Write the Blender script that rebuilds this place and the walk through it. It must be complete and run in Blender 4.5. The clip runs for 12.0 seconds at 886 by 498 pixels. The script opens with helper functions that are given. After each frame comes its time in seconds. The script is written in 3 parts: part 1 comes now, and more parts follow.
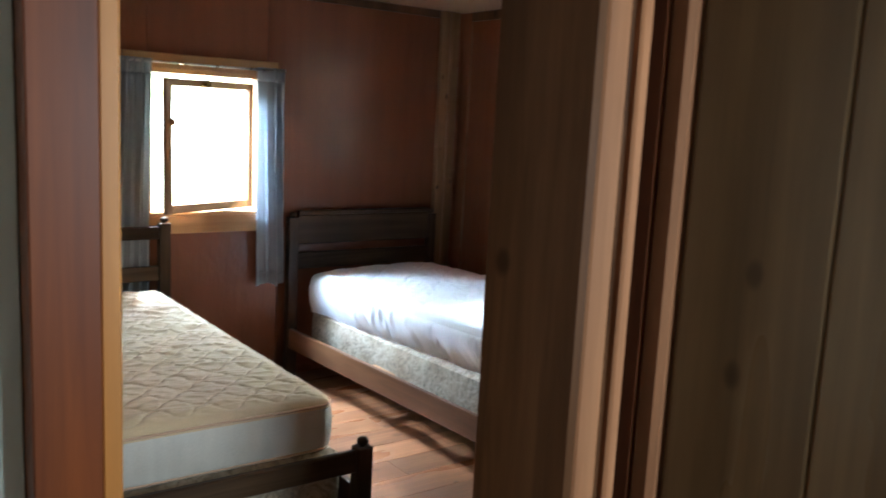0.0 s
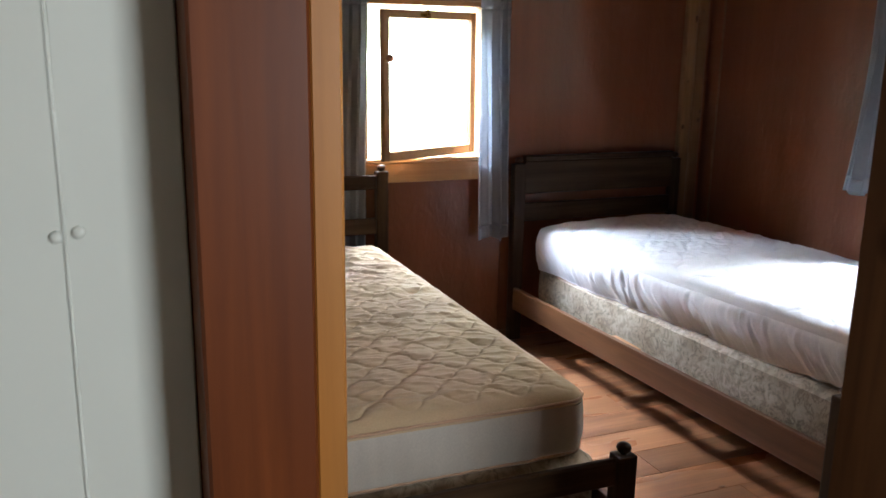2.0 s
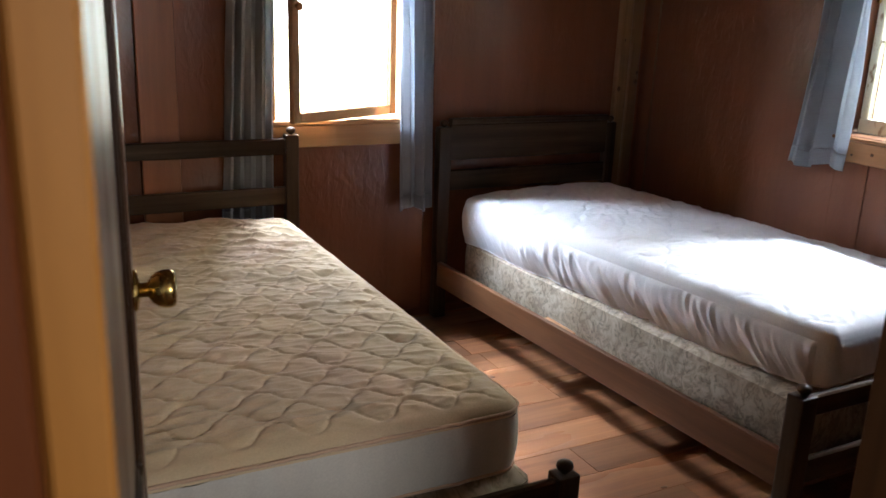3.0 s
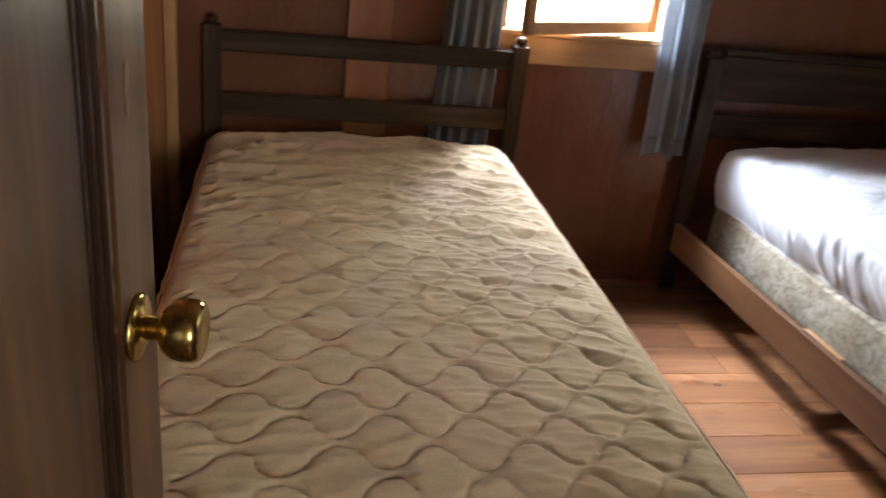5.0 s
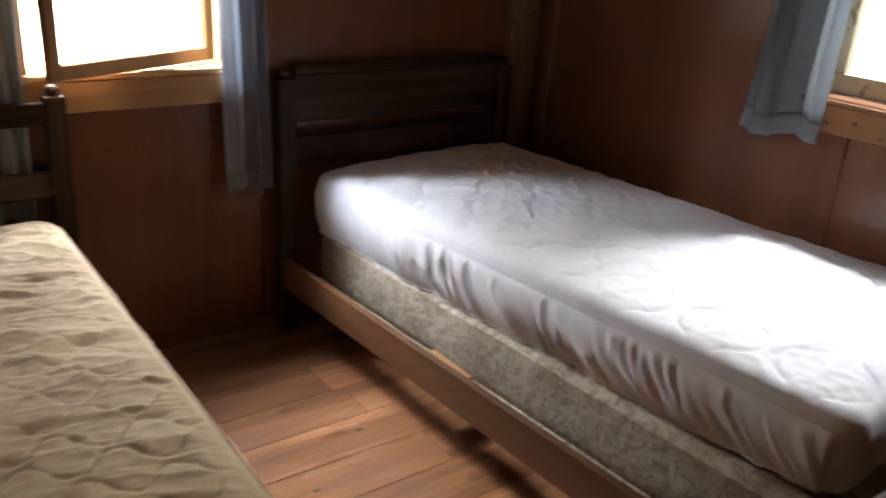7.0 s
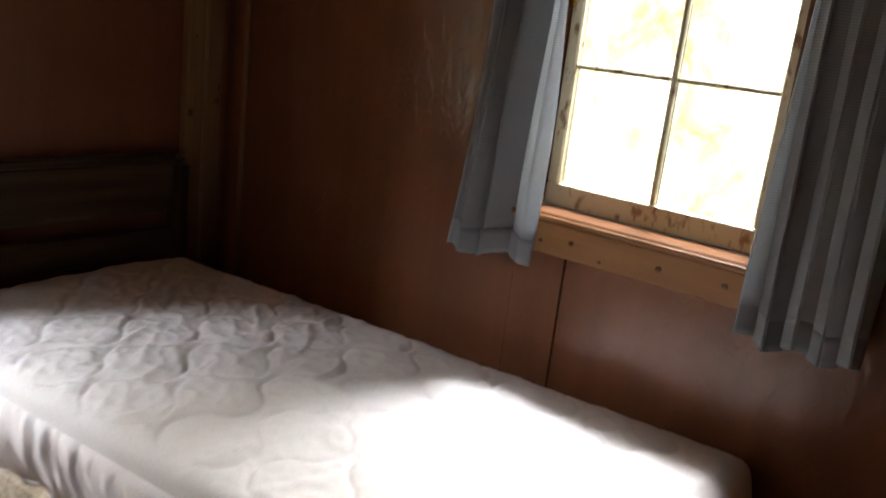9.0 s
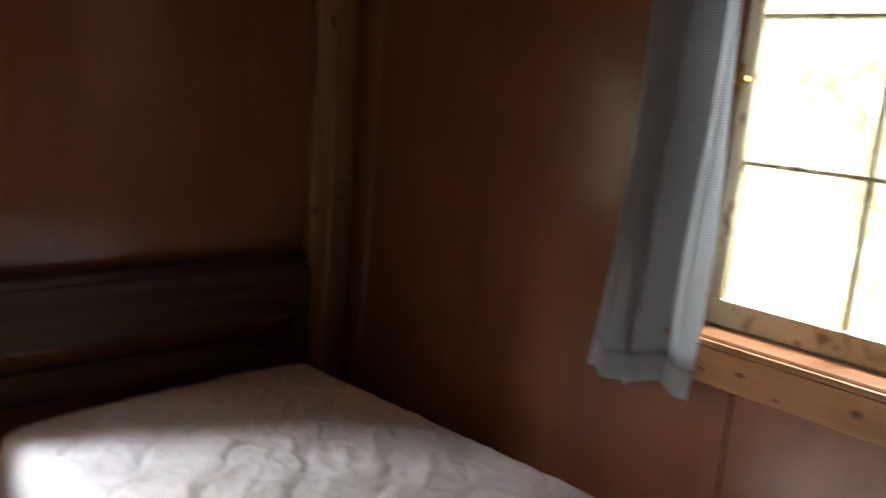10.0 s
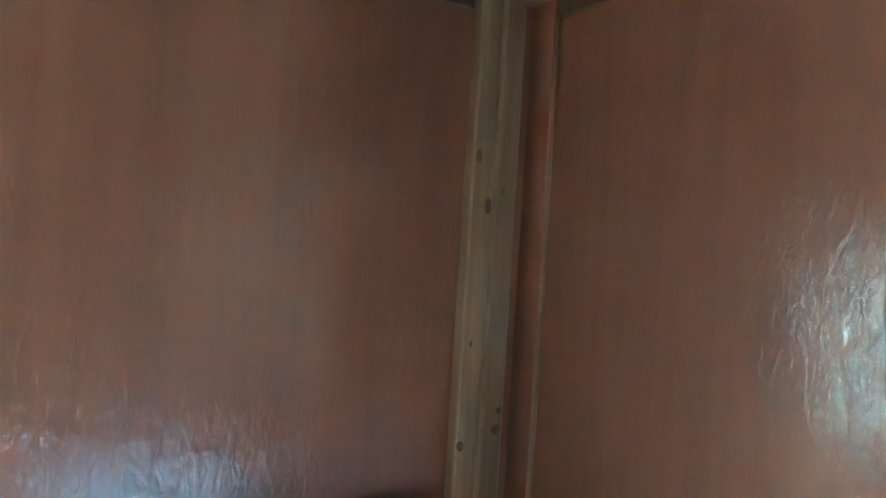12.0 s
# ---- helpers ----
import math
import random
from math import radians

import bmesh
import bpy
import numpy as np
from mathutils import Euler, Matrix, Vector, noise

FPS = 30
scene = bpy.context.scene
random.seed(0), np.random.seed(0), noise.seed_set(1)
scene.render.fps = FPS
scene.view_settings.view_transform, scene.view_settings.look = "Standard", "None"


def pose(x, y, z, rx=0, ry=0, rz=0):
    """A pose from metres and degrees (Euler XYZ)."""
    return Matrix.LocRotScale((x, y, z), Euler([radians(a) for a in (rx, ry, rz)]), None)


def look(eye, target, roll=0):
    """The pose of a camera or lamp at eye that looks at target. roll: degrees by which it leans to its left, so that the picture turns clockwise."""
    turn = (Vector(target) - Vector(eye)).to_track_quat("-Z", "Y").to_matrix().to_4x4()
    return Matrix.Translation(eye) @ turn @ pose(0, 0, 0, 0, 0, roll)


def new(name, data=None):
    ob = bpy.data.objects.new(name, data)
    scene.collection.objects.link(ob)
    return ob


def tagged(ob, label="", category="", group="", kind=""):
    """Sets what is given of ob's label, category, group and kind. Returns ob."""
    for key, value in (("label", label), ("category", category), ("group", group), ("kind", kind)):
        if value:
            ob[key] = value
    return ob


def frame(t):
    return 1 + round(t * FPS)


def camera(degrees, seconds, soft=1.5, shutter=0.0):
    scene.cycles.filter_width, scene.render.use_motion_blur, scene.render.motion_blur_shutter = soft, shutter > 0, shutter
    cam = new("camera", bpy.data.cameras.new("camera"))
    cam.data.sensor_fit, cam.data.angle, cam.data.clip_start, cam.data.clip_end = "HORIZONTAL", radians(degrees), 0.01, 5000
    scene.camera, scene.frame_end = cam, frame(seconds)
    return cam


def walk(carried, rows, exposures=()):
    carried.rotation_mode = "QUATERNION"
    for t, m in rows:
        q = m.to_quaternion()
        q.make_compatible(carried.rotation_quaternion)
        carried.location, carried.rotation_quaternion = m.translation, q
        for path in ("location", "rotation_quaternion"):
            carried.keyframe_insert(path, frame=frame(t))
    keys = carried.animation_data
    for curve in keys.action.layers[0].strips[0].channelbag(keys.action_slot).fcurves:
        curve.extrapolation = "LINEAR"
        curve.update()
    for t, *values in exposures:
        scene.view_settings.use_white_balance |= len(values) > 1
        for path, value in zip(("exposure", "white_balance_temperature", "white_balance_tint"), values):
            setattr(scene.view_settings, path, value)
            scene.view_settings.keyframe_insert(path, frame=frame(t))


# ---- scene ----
cam = camera(55.47, 12.0, shutter=0.5)
PATH = [
    (0, -0.3007, -1.227, 1.482, 81.26, -2.89, -35.62),
    (0.5, -0.2779, -1.131, 1.463, 79.43, -3.89, -30.63),
    (1, -0.1793, -1.006, 1.439, 77.38, -3.43, -23.61),
    (1.5, -0.1663, -0.8912, 1.439, 77.21, -2.41, -19.81),
    (2, -0.1613, -0.6751, 1.435, 76.84, -0.82, -22.12),
    (2.5, -0.1163, -0.5074, 1.436, 75.97, -0.75, -26.36),
    (2.7, -0.07108, -0.4491, 1.43, 75.25, -1.85, -27.12),
    (4.3, 0.1835, 0.03846, 1.409, 71.15, -5.81, -22.52),
    (4.5, 0.1855, 0.07625, 1.407, 70.00, -6.05, -19.24),
    (5, 0.2692, 0.2092, 1.392, 66.15, -5.74, -9.10),
    (5.5, 0.3714, 0.2838, 1.413, 63.95, -4.13, -5.65),
    (6, 0.381, 0.3474, 1.444, 66.01, -3.43, -14.35),
    (6.5, 0.4451, 0.44, 1.399, 68.72, -3.17, -26.98),
    (7, 0.5291, 0.4856, 1.427, 68.45, -3.47, -35.73),
    (7.5, 0.6346, 0.5665, 1.418, 68.45, -3.65, -41.49),
    (7.7, 0.6802, 0.6043, 1.405, 68.53, -3.50, -43.62),
    (9.3, 1.201, 0.7726, 1.43, 76.51, -6.27, -51.30),
    (9.5, 1.252, 0.8005, 1.44, 77.38, -6.24, -48.17),
    (10, 1.34, 0.9103, 1.479, 78.67, -4.45, -41.32),
    (10.1, 1.347, 0.9417, 1.462, 80.22, -3.54, -40.07),
    (10.5, 1.36, 1.089, 1.472, 83.46, -4.76, -38.96),
    (11, 1.42, 1.233, 1.479, 86.13, -4.81, -37.72),
    (11.5, 1.537, 1.369, 1.402, 90.21, -4.70, -33.65),
    (12, 1.67, 1.39, 1.454, 91.79, -3.68, -30.99),
]
EXPOSURES = [(0.0, 1.15, 5100, 0), (0.5, 1.3, 5500, 7), (1.0, 1.1, 5700, 8), (1.5, 0.9, 5800, 9), (2.5, 0.55, 5700, 10), (4.5, 0.5, 6200, 11), (5.5, 0.9, 5700, 8), (6.2, 0.65, 5900, 9), (7.0, -0.05, 6400, 12), (7.7, -0.15, 6800, 13), (9.3, -0.25, 7100, 13), (9.9, -0.1, 7100, 12), (10.2, 1.0, 6700, 10), (10.5, 2.25, 6200, 5), (11.0, 2.65, 4700, -11), (11.5, 2.05, 4000, -27), (12.0, 2.75, 3650, -30)]
walk(cam, [(t, pose(*r)) for t, *r in PATH], EXPOSURES)

# ---------- world and large lights ----------
world = bpy.data.worlds.new("world")
scene.world = world
world.use_nodes = True
wn = world.node_tree
sky = wn.nodes.new("ShaderNodeTexSky")
sky.sky_type, sky.sun_disc = "NISHITA", False
sky.sun_elevation, sky.sun_rotation = radians(55), radians(60)
wn.links.new(sky.outputs[0], wn.nodes["Background"].inputs[0])
wn.nodes["Background"].inputs[1].default_value = 0.1


def area(name, eye, target, w, h, watts, color):
    lamp = bpy.data.lights.new(name, "AREA")
    lamp.shape, lamp.size, lamp.size_y, lamp.energy, lamp.color = "RECTANGLE", w, h, watts, color
    ob = new(name, lamp)
    ob.matrix_world = look(eye, target)
    return ob


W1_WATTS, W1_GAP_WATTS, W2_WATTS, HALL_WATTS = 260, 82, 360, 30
area("daylight_north", (1.18, 3.55, 2.12), (1.30, 2.60, 0.65), 0.50, 0.62, W1_WATTS, (0.79, 0.875, 1.0))
area("daylight_north_west", (0.66, 3.56, 1.98), (1.60, 2.95, 0.95), 0.26, 0.45, W1_GAP_WATTS, (0.74, 0.84, 1.0))
area("daylight_east", (3.90, 1.66, 3.20), (2.50, 1.46, 0.6), 0.60, 0.55, W2_WATTS, (0.83, 0.90, 1.0))
area("daylight_east_low", (4.30, 1.40, 1.80), (0.6, 1.75, 0.8), 1.2, 0.8, 40, (1.0, 1.0, 0.86))
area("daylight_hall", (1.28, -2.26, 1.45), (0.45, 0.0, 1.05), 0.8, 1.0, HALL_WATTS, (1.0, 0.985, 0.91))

# ---------- materials ----------


def material(name, rough=0.5, metal=0.0):
    m = bpy.data.materials.new(name)
    m.use_nodes = True
    b = m.node_tree.nodes["Principled BSDF"]
    b.inputs["Roughness"].default_value, b.inputs["Metallic"].default_value = rough, metal
    return m, m.node_tree, b


def node(nt, kind, **values):
    n = nt.nodes.new(kind)
    for key, v in values.items():
        n.inputs[key.replace("_", " ")].default_value = v
    return n


def ramp(nt, fac, stops):
    r = nt.nodes.new("ShaderNodeValToRGB")
    while len(r.color_ramp.elements) < len(stops):
        r.color_ramp.elements.new(0.5)
    for e, (p, c) in zip(r.color_ramp.elements, stops):
        e.position, e.color = p, (*c, 1)
    nt.links.new(fac, r.inputs[0])
    return r.outputs[0]


def mixed(nt, kind, fac, a, b):
    n = nt.nodes.new("ShaderNodeMix")
    n.data_type, n.blend_type = "RGBA", kind
    for socket, v in ((n.inputs[0], fac), (n.inputs[6], a), (n.inputs[7], b)):
        if isinstance(v, (float, int)):
            socket.default_value = v
        elif isinstance(v, tuple):
            socket.default_value = (*v, 1)
        else:
            nt.links.new(v, socket)
    return n.outputs[2]


def bumped(nt, b, height, strength, distance=0.002):
    n = node(nt, "ShaderNodeBump", Strength=strength, Distance=distance)
    nt.links.new(height, n.inputs["Height"])
    nt.links.new(n.outputs[0], b.inputs["Normal"])
    nt.links.new(n.outputs[0], b.inputs["Coat Normal"])


def place(nt, scale, jitter=True):
    """Object coordinates in metres, shifted for each object, then scaled."""
    tc = nt.nodes.new("ShaderNodeTexCoord")
    out = tc.outputs["Object"]
    if jitter:
        info = nt.nodes.new("ShaderNodeObjectInfo")
        mul = nt.nodes.new("ShaderNodeVectorMath")
        mul.operation = "MULTIPLY_ADD"
        mul.inputs[1].default_value = (7.3, 5.1, 9.7)
        nt.links.new(info.outputs["Random"], mul.inputs[0])
        nt.links.new(out, mul.inputs[2])
        out = mul.outputs[0]
    mp = nt.nodes.new("ShaderNodeMapping")
    mp.inputs["Scale"].default_value = scale
    nt.links.new(out, mp.inputs[0])
    return mp.outputs[0]


def noise_tex(nt, vector, scale, detail=5.0, distortion=0.0, rough=0.55):
    n = node(nt, "ShaderNodeTexNoise", Scale=scale, Detail=detail, Roughness=rough, Distortion=distortion)
    nt.links.new(vector, n.inputs["Vector"])
    return n.outputs["Fac"]


def wood(name, dark, mid, light, grain="z", rough=0.38, fine=1.0, knots=0.0, bump=0.15, coat=0.0, wave=0.0, vary=0.12, streak=0.45, film=0.30, patch=0.7, spec=0.3):
    m, nt, b = material(name, rough)
    s = {"x": (0.05, 1, 1), "y": (1, 0.05, 1), "z": (1, 1, 0.05)}[grain]
    long = {"x": (0.22, 1, 1), "y": (1, 0.22, 1), "z": (1, 1, 0.22)}[grain]
    v = place(nt, s)
    broad = noise_tex(nt, place(nt, long), 5.0 * fine, 3, 0.2)
    grainy = noise_tex(nt, v, 55 * fine, 6, 0.8, 0.65)
    mid_n = noise_tex(nt, v, 14 * fine, 4, 0.5)
    c = ramp(nt, mid_n, ((0.28, dark), (0.5, mid), (0.74, light)))
    g = ramp(nt, grainy, ((0.3, (0.62, 0.6, 0.58)), (0.62, (1, 1, 1))))
    c = mixed(nt, "MULTIPLY", streak, c, g)
    c = mixed(nt, "MULTIPLY", patch, c, ramp(nt, broad, ((0.3, (0.58, 0.55, 0.52)), (0.65, (1.12, 1.1, 1.08)))))
    if knots:
        vo = nt.nodes.new("ShaderNodeTexVoronoi")
        vo.inputs["Scale"].default_value = 5.5
        nt.links.new(place(nt, {"x": (0.6, 1, 1), "y": (1, 0.6, 1), "z": (1, 1, 0.6)}[grain]), vo.inputs["Vector"])
        k = ramp(nt, vo.outputs["Distance"], ((0.0, (0.22, 0.16, 0.12)), (0.07, (0.35, 0.25, 0.2)), (0.13, (1, 1, 1))))
        c = mixed(nt, "MULTIPLY", knots, c, k)
    info = nt.nodes.new("ShaderNodeObjectInfo")
    c = mixed(nt, "MULTIPLY", 1.0, c, ramp(nt, info.outputs["Random"], ((0, (1 - vary,) * 3), (1, (1 + vary,) * 3))))
    nt.links.new(c, b.inputs["Base Color"])
    rr = ramp(nt, broad, ((0.3, (rough + 0.12,) * 3), (0.7, (max(rough - 0.08, 0.05),) * 3)))
    nt.links.new(rr, b.inputs["Roughness"])
    b.inputs["Specular IOR Level"].default_value = spec
    b.inputs["Coat Weight"].default_value = coat
    b.inputs["Coat Roughness"].default_value = film
    if wave:
        h = mixed(nt, "ADD", 1.0, mixed(nt, "MULTIPLY", 1.0, grainy, (0.12,) * 3), mixed(nt, "MULTIPLY", 1.0, noise_tex(nt, place(nt, tuple(max(q, 0.5) for q in long)), 30, 3, 0.8), (wave,) * 3))
        bumped(nt, b, h, bump, 0.012)
    else:
        bumped(nt, b, grainy, bump, 0.001)
    return m


def cloth(name, base, stain, rough=0.9, weave=0.0, amount=0.4, through_light=0.0, rib=0.0, bump=0.2):
    m, nt, b = material(name, rough)
    v = place(nt, (1, 1, 1), False)
    big = noise_tex(nt, v, 2.6, 4, 0.5)
    small = noise_tex(nt, v, 240, 2)
    c = mixed(nt, "MIX", ramp(nt, big, ((0.42, (0, 0, 0)), (0.75, (amount,) * 3))), base, stain)
    c = mixed(nt, "MULTIPLY", 0.5, c, ramp(nt, small, ((0.3, (0.82,) * 3), (0.7, (1.06,) * 3))))
    height = small
    if rib:
        w = nt.nodes.new("ShaderNodeTexWave")
        w.bands_direction = "Z"
        w.inputs["Scale"].default_value = rib
        w.inputs["Distortion"].default_value = 0.4
        nt.links.new(v, w.inputs["Vector"])
        height = w.outputs["Fac"]
        c = mixed(nt, "MULTIPLY", 0.5, c, ramp(nt, height, ((0.2, (0.68,) * 3), (0.8, (1.08,) * 3))))
    nt.links.new(c, b.inputs["Base Color"])
    b.inputs["Sheen Weight"].default_value = 0.15
    bumped(nt, b, height, bump, 0.0012)
    if through_light:
        tr = nt.nodes.new("ShaderNodeBsdfTranslucent")
        nt.links.new(c, tr.inputs[0])
        mx = nt.nodes.new("ShaderNodeMixShader")
        mx.inputs[0].default_value = through_light
        nt.links.new(b.outputs[0], mx.inputs[1])
        nt.links.new(tr.outputs[0], mx.inputs[2])
        nt.links.new(mx.outputs[0], nt.nodes["Material Output"].inputs[0])
    return m


def paint(name, base, dirt, rough=0.5, amount=0.5, chips=0.0, under=(0.25, 0.16, 0.09)):
    m, nt, b = material(name, rough)
    v = place(nt, (1, 1, 0.5))
    c = mixed(nt, "MIX", ramp(nt, noise_tex(nt, v, 3.5, 5), ((0.4, (0, 0, 0)), (0.8, (amount,) * 3))), base, dirt)
    if chips:
        c = mixed(nt, "MIX", ramp(nt, noise_tex(nt, v, 38, 4), ((0.62 - 0.1 * chips, (0, 0, 0)), (0.66, (1, 1, 1)))), c, under)
    nt.links.new(c, b.inputs["Base Color"])
    bumped(nt, b, noise_tex(nt, place(nt, (1, 1, 0.15)), 70, 3), 0.12, 0.001)
    return m


def metal(name, base, rough):
    m, nt, b = material(name, rough, 1.0)
    v = place(nt, (1, 1, 1))
    nt.links.new(ramp(nt, noise_tex(nt, v, 60, 4), ((0.3, tuple(0.6 * q for q in base)), (0.6, base))), b.inputs["Base Color"])
    nt.links.new(ramp(nt, noise_tex(nt, v, 25, 3), ((0.3, (rough * 0.7,) * 3), (0.7, (rough * 1.5,) * 3))), b.inputs["Roughness"])
    return m


PLY = wood("plywood", (0.168, 0.056, 0.0225), (0.194, 0.068, 0.028), (0.222, 0.0815, 0.0345), rough=0.55, fine=0.5, bump=0.42, coat=0.65, wave=0.6, vary=0.10, streak=0.12, film=0.16, patch=0.5, spec=0.2)
PLY_LIGHT = wood("plywood_light", (0.27, 0.095, 0.030), (0.33, 0.125, 0.042), (0.39, 0.155, 0.055), rough=0.34, fine=0.6, bump=0.2, coat=0.2, wave=0.4)
REDWOOD = wood("redwood", (0.058, 0.0145, 0.004), (0.122, 0.031, 0.007), (0.20, 0.055, 0.0115), rough=0.42, fine=0.8, knots=0.6, bump=0.15, streak=0.6, spec=0.25, patch=0.95)
PINE_UP = wood("pine_upright", (0.30, 0.15, 0.058), (0.40, 0.215, 0.09), (0.47, 0.27, 0.12), rough=0.42, fine=0.7, knots=0.8)
POST = wood("corner_pine", (0.16, 0.080, 0.034), (0.22, 0.115, 0.050), (0.28, 0.155, 0.072), rough=0.42, fine=0.7, knots=0.3, streak=0.7)
KNOT = wood("knot_wood", (0.085, 0.040, 0.018), (0.12, 0.060, 0.027), (0.15, 0.078, 0.036), rough=0.5)
PINE_X = wood("pine_along_x", (0.42, 0.22, 0.09), (0.52, 0.30, 0.13), (0.60, 0.37, 0.17), "x", rough=0.42, fine=0.7, knots=0.7)
PINE_Y = wood("pine_along_y", (0.29, 0.135, 0.055), (0.36, 0.18, 0.075), (0.43, 0.23, 0.10), "y", rough=0.36, fine=0.7, knots=0.5)
SILL = wood("sill_wood_along_y", (0.13, 0.052, 0.022), (0.19, 0.080, 0.034), (0.26, 0.118, 0.052), "y", rough=0.36, fine=0.8, knots=0.4)
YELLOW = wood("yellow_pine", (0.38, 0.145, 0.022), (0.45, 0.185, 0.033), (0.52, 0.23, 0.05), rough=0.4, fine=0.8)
ORANGE = wood("orange_pine", (0.24, 0.105, 0.045), (0.33, 0.155, 0.070), (0.42, 0.21, 0.10), rough=0.42, fine=0.8)
DARK_UP = wood("dark_stain_upright", (0.026, 0.013, 0.006), (0.052, 0.029, 0.0135), (0.095, 0.056, 0.028), rough=0.42, fine=1.3, bump=0.3, vary=0.06, spec=0.15)
DARK_X = wood("dark_stain_along_x", (0.026, 0.013, 0.006), (0.055, 0.031, 0.0145), (0.105, 0.063, 0.032), "x", rough=0.40, fine=1.3, bump=0.3, vary=0.06, spec=0.15)
RAIL_Y = wood("worn_rail_along_y", (0.095, 0.040, 0.016), (0.155, 0.069, 0.029), (0.23, 0.110, 0.050), "y", rough=0.40, fine=0.9, bump=0.2, vary=0.05)
DOOR = wood("door_wood", (0.050, 0.021, 0.008), (0.085, 0.038, 0.016), (0.14, 0.068, 0.030), rough=0.36, fine=1.5, bump=0.2, coat=0.08, vary=0.05, streak=0.95, spec=0.2)
HALL_DOOR = wood("hall_door_wood", (0.062, 0.036, 0.014), (0.10, 0.058, 0.023), (0.145, 0.086, 0.036), rough=0.32, fine=0.7, knots=0.7, coat=0.45)
# Colours the door mouldings, and paints the shade inside the casing gap.
DOOR_DARK = wood("moulding_and_gap_shade", (0.022, 0.010, 0.005), (0.036, 0.017, 0.008), (0.055, 0.028, 0.014), rough=0.35, fine=1.0, coat=0.2, vary=0.04)
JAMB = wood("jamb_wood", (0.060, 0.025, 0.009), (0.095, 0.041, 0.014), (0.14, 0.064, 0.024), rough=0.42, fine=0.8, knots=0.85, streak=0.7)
PLANK = wood("floor_plank", (0.15, 0.058, 0.022), (0.27, 0.113, 0.046), (0.38, 0.18, 0.082), "x", rough=0.30, fine=0.8, knots=0.6, bump=0.08, coat=0.2, vary=0.24, streak=0.75)
WHITE = paint("white_board_paint", (0.66, 0.685, 0.63), (0.57, 0.58, 0.52), 0.45, 0.5)
CREAM = paint("cream_sash_paint", (0.62, 0.58, 0.42), (0.36, 0.31, 0.18), 0.5, 0.8, 0.6)
PLASTER = paint("ceiling_board_paint", (0.30, 0.17, 0.09), (0.22, 0.12, 0.06), 0.6, 0.5)
QUILT = cloth("quilted_cream_pad", (0.565, 0.425, 0.25), (0.52, 0.36, 0.24), amount=0.95)
SIDE = cloth("stretch_side_cloth", (0.52, 0.47, 0.40), (0.44, 0.38, 0.30), rough=0.5)
SHEET = cloth("white_cover_cloth", (0.72, 0.69, 0.67), (0.62, 0.56, 0.50), amount=0.5)
PIPING = cloth("piping_cloth", (0.52, 0.34, 0.22), (0.42, 0.27, 0.17))
CURTAIN = cloth("blue_grey_curtain_cloth", (0.46, 0.485, 0.515), (0.39, 0.41, 0.44), through_light=0.52, rib=56.0, bump=0.5)
BRASS = metal("brass", (0.62, 0.43, 0.13), 0.2)
STEEL = metal("rod_steel", (0.75, 0.75, 0.74), 0.3)


def damask():
    """Worn ticking: a pale ground, woven flower sprigs and old brown stains."""
    m, nt, b = material("box_spring_damask", 0.85)
    v = place(nt, (1, 1, 1), False)
    f = noise_tex(nt, v, 17, 3, 2.6)
    leaf = noise_tex(nt, v, 34, 4, 1.4, 0.6)
    s = noise_tex(nt, v, 4, 4)
    c = ramp(nt, f, ((0.40, (0.47, 0.39, 0.285)), (0.52, (0.39, 0.32, 0.225)), (0.60, (0.29, 0.235, 0.165))))
    c = mixed(nt, "MULTIPLY", 0.6, c, ramp(nt, leaf, ((0.56, (1, 1, 1)), (0.64, (0.42, 0.44, 0.40)))))
    c = mixed(nt, "MULTIPLY", 0.85, c, ramp(nt, s, ((0.32, (0.52, 0.44, 0.34)), (0.62, (1.05, 1.05, 1.05)))))
    nt.links.new(c, b.inputs["Base Color"])
    bumped(nt, b, f, 0.25, 0.003)
    return m


DAMASK = damask()


def glass():
    m, nt, b = material("window_glass", 0.02)
    b.inputs["Transmission Weight"].default_value, b.inputs["IOR"].default_value = 1.0, 1.1
    return m


GLASS = glass()


# Leaf pattern that emits its own colour in place of outdoor daylight.
def glowing_foliage(name, strength):
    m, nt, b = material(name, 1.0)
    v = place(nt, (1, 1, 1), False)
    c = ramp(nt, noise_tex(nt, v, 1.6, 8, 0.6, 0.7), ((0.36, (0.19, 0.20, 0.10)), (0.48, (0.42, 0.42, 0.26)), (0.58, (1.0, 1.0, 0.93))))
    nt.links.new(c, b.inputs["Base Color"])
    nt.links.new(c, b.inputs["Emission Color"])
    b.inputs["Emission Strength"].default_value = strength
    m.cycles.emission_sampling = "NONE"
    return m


BACKDROP = glowing_foliage("glowing_leaves_card", 5.0)
HAZE = glowing_foliage("glowing_haze_card", 14.0)
GRASS = cloth("grass_ground", (0.07, 0.11, 0.03), (0.05, 0.07, 0.02), bump=0.6)

# ---------- mesh helpers ----------


def box(bm, a, b, bevel=0.0, segments=1):
    (x0, y0, z0), (x1, y1, z1) = a, b
    v = [bm.verts.new((x, y, z)) for z in (z0, z1) for y in (y0, y1) for x in (x0, x1)]
    faces = [bm.faces.new([v[i] for i in q]) for q in ((0, 2, 3, 1), (4, 5, 7, 6), (0, 1, 5, 4), (2, 6, 7, 3), (0, 4, 6, 2), (1, 3, 7, 5))]
    if bevel:
        edges = list({e for f in faces for e in f.edges})
        bmesh.ops.bevel(bm, geom=edges, offset=bevel, segments=segments, profile=0.6, affect="EDGES")
    return bm


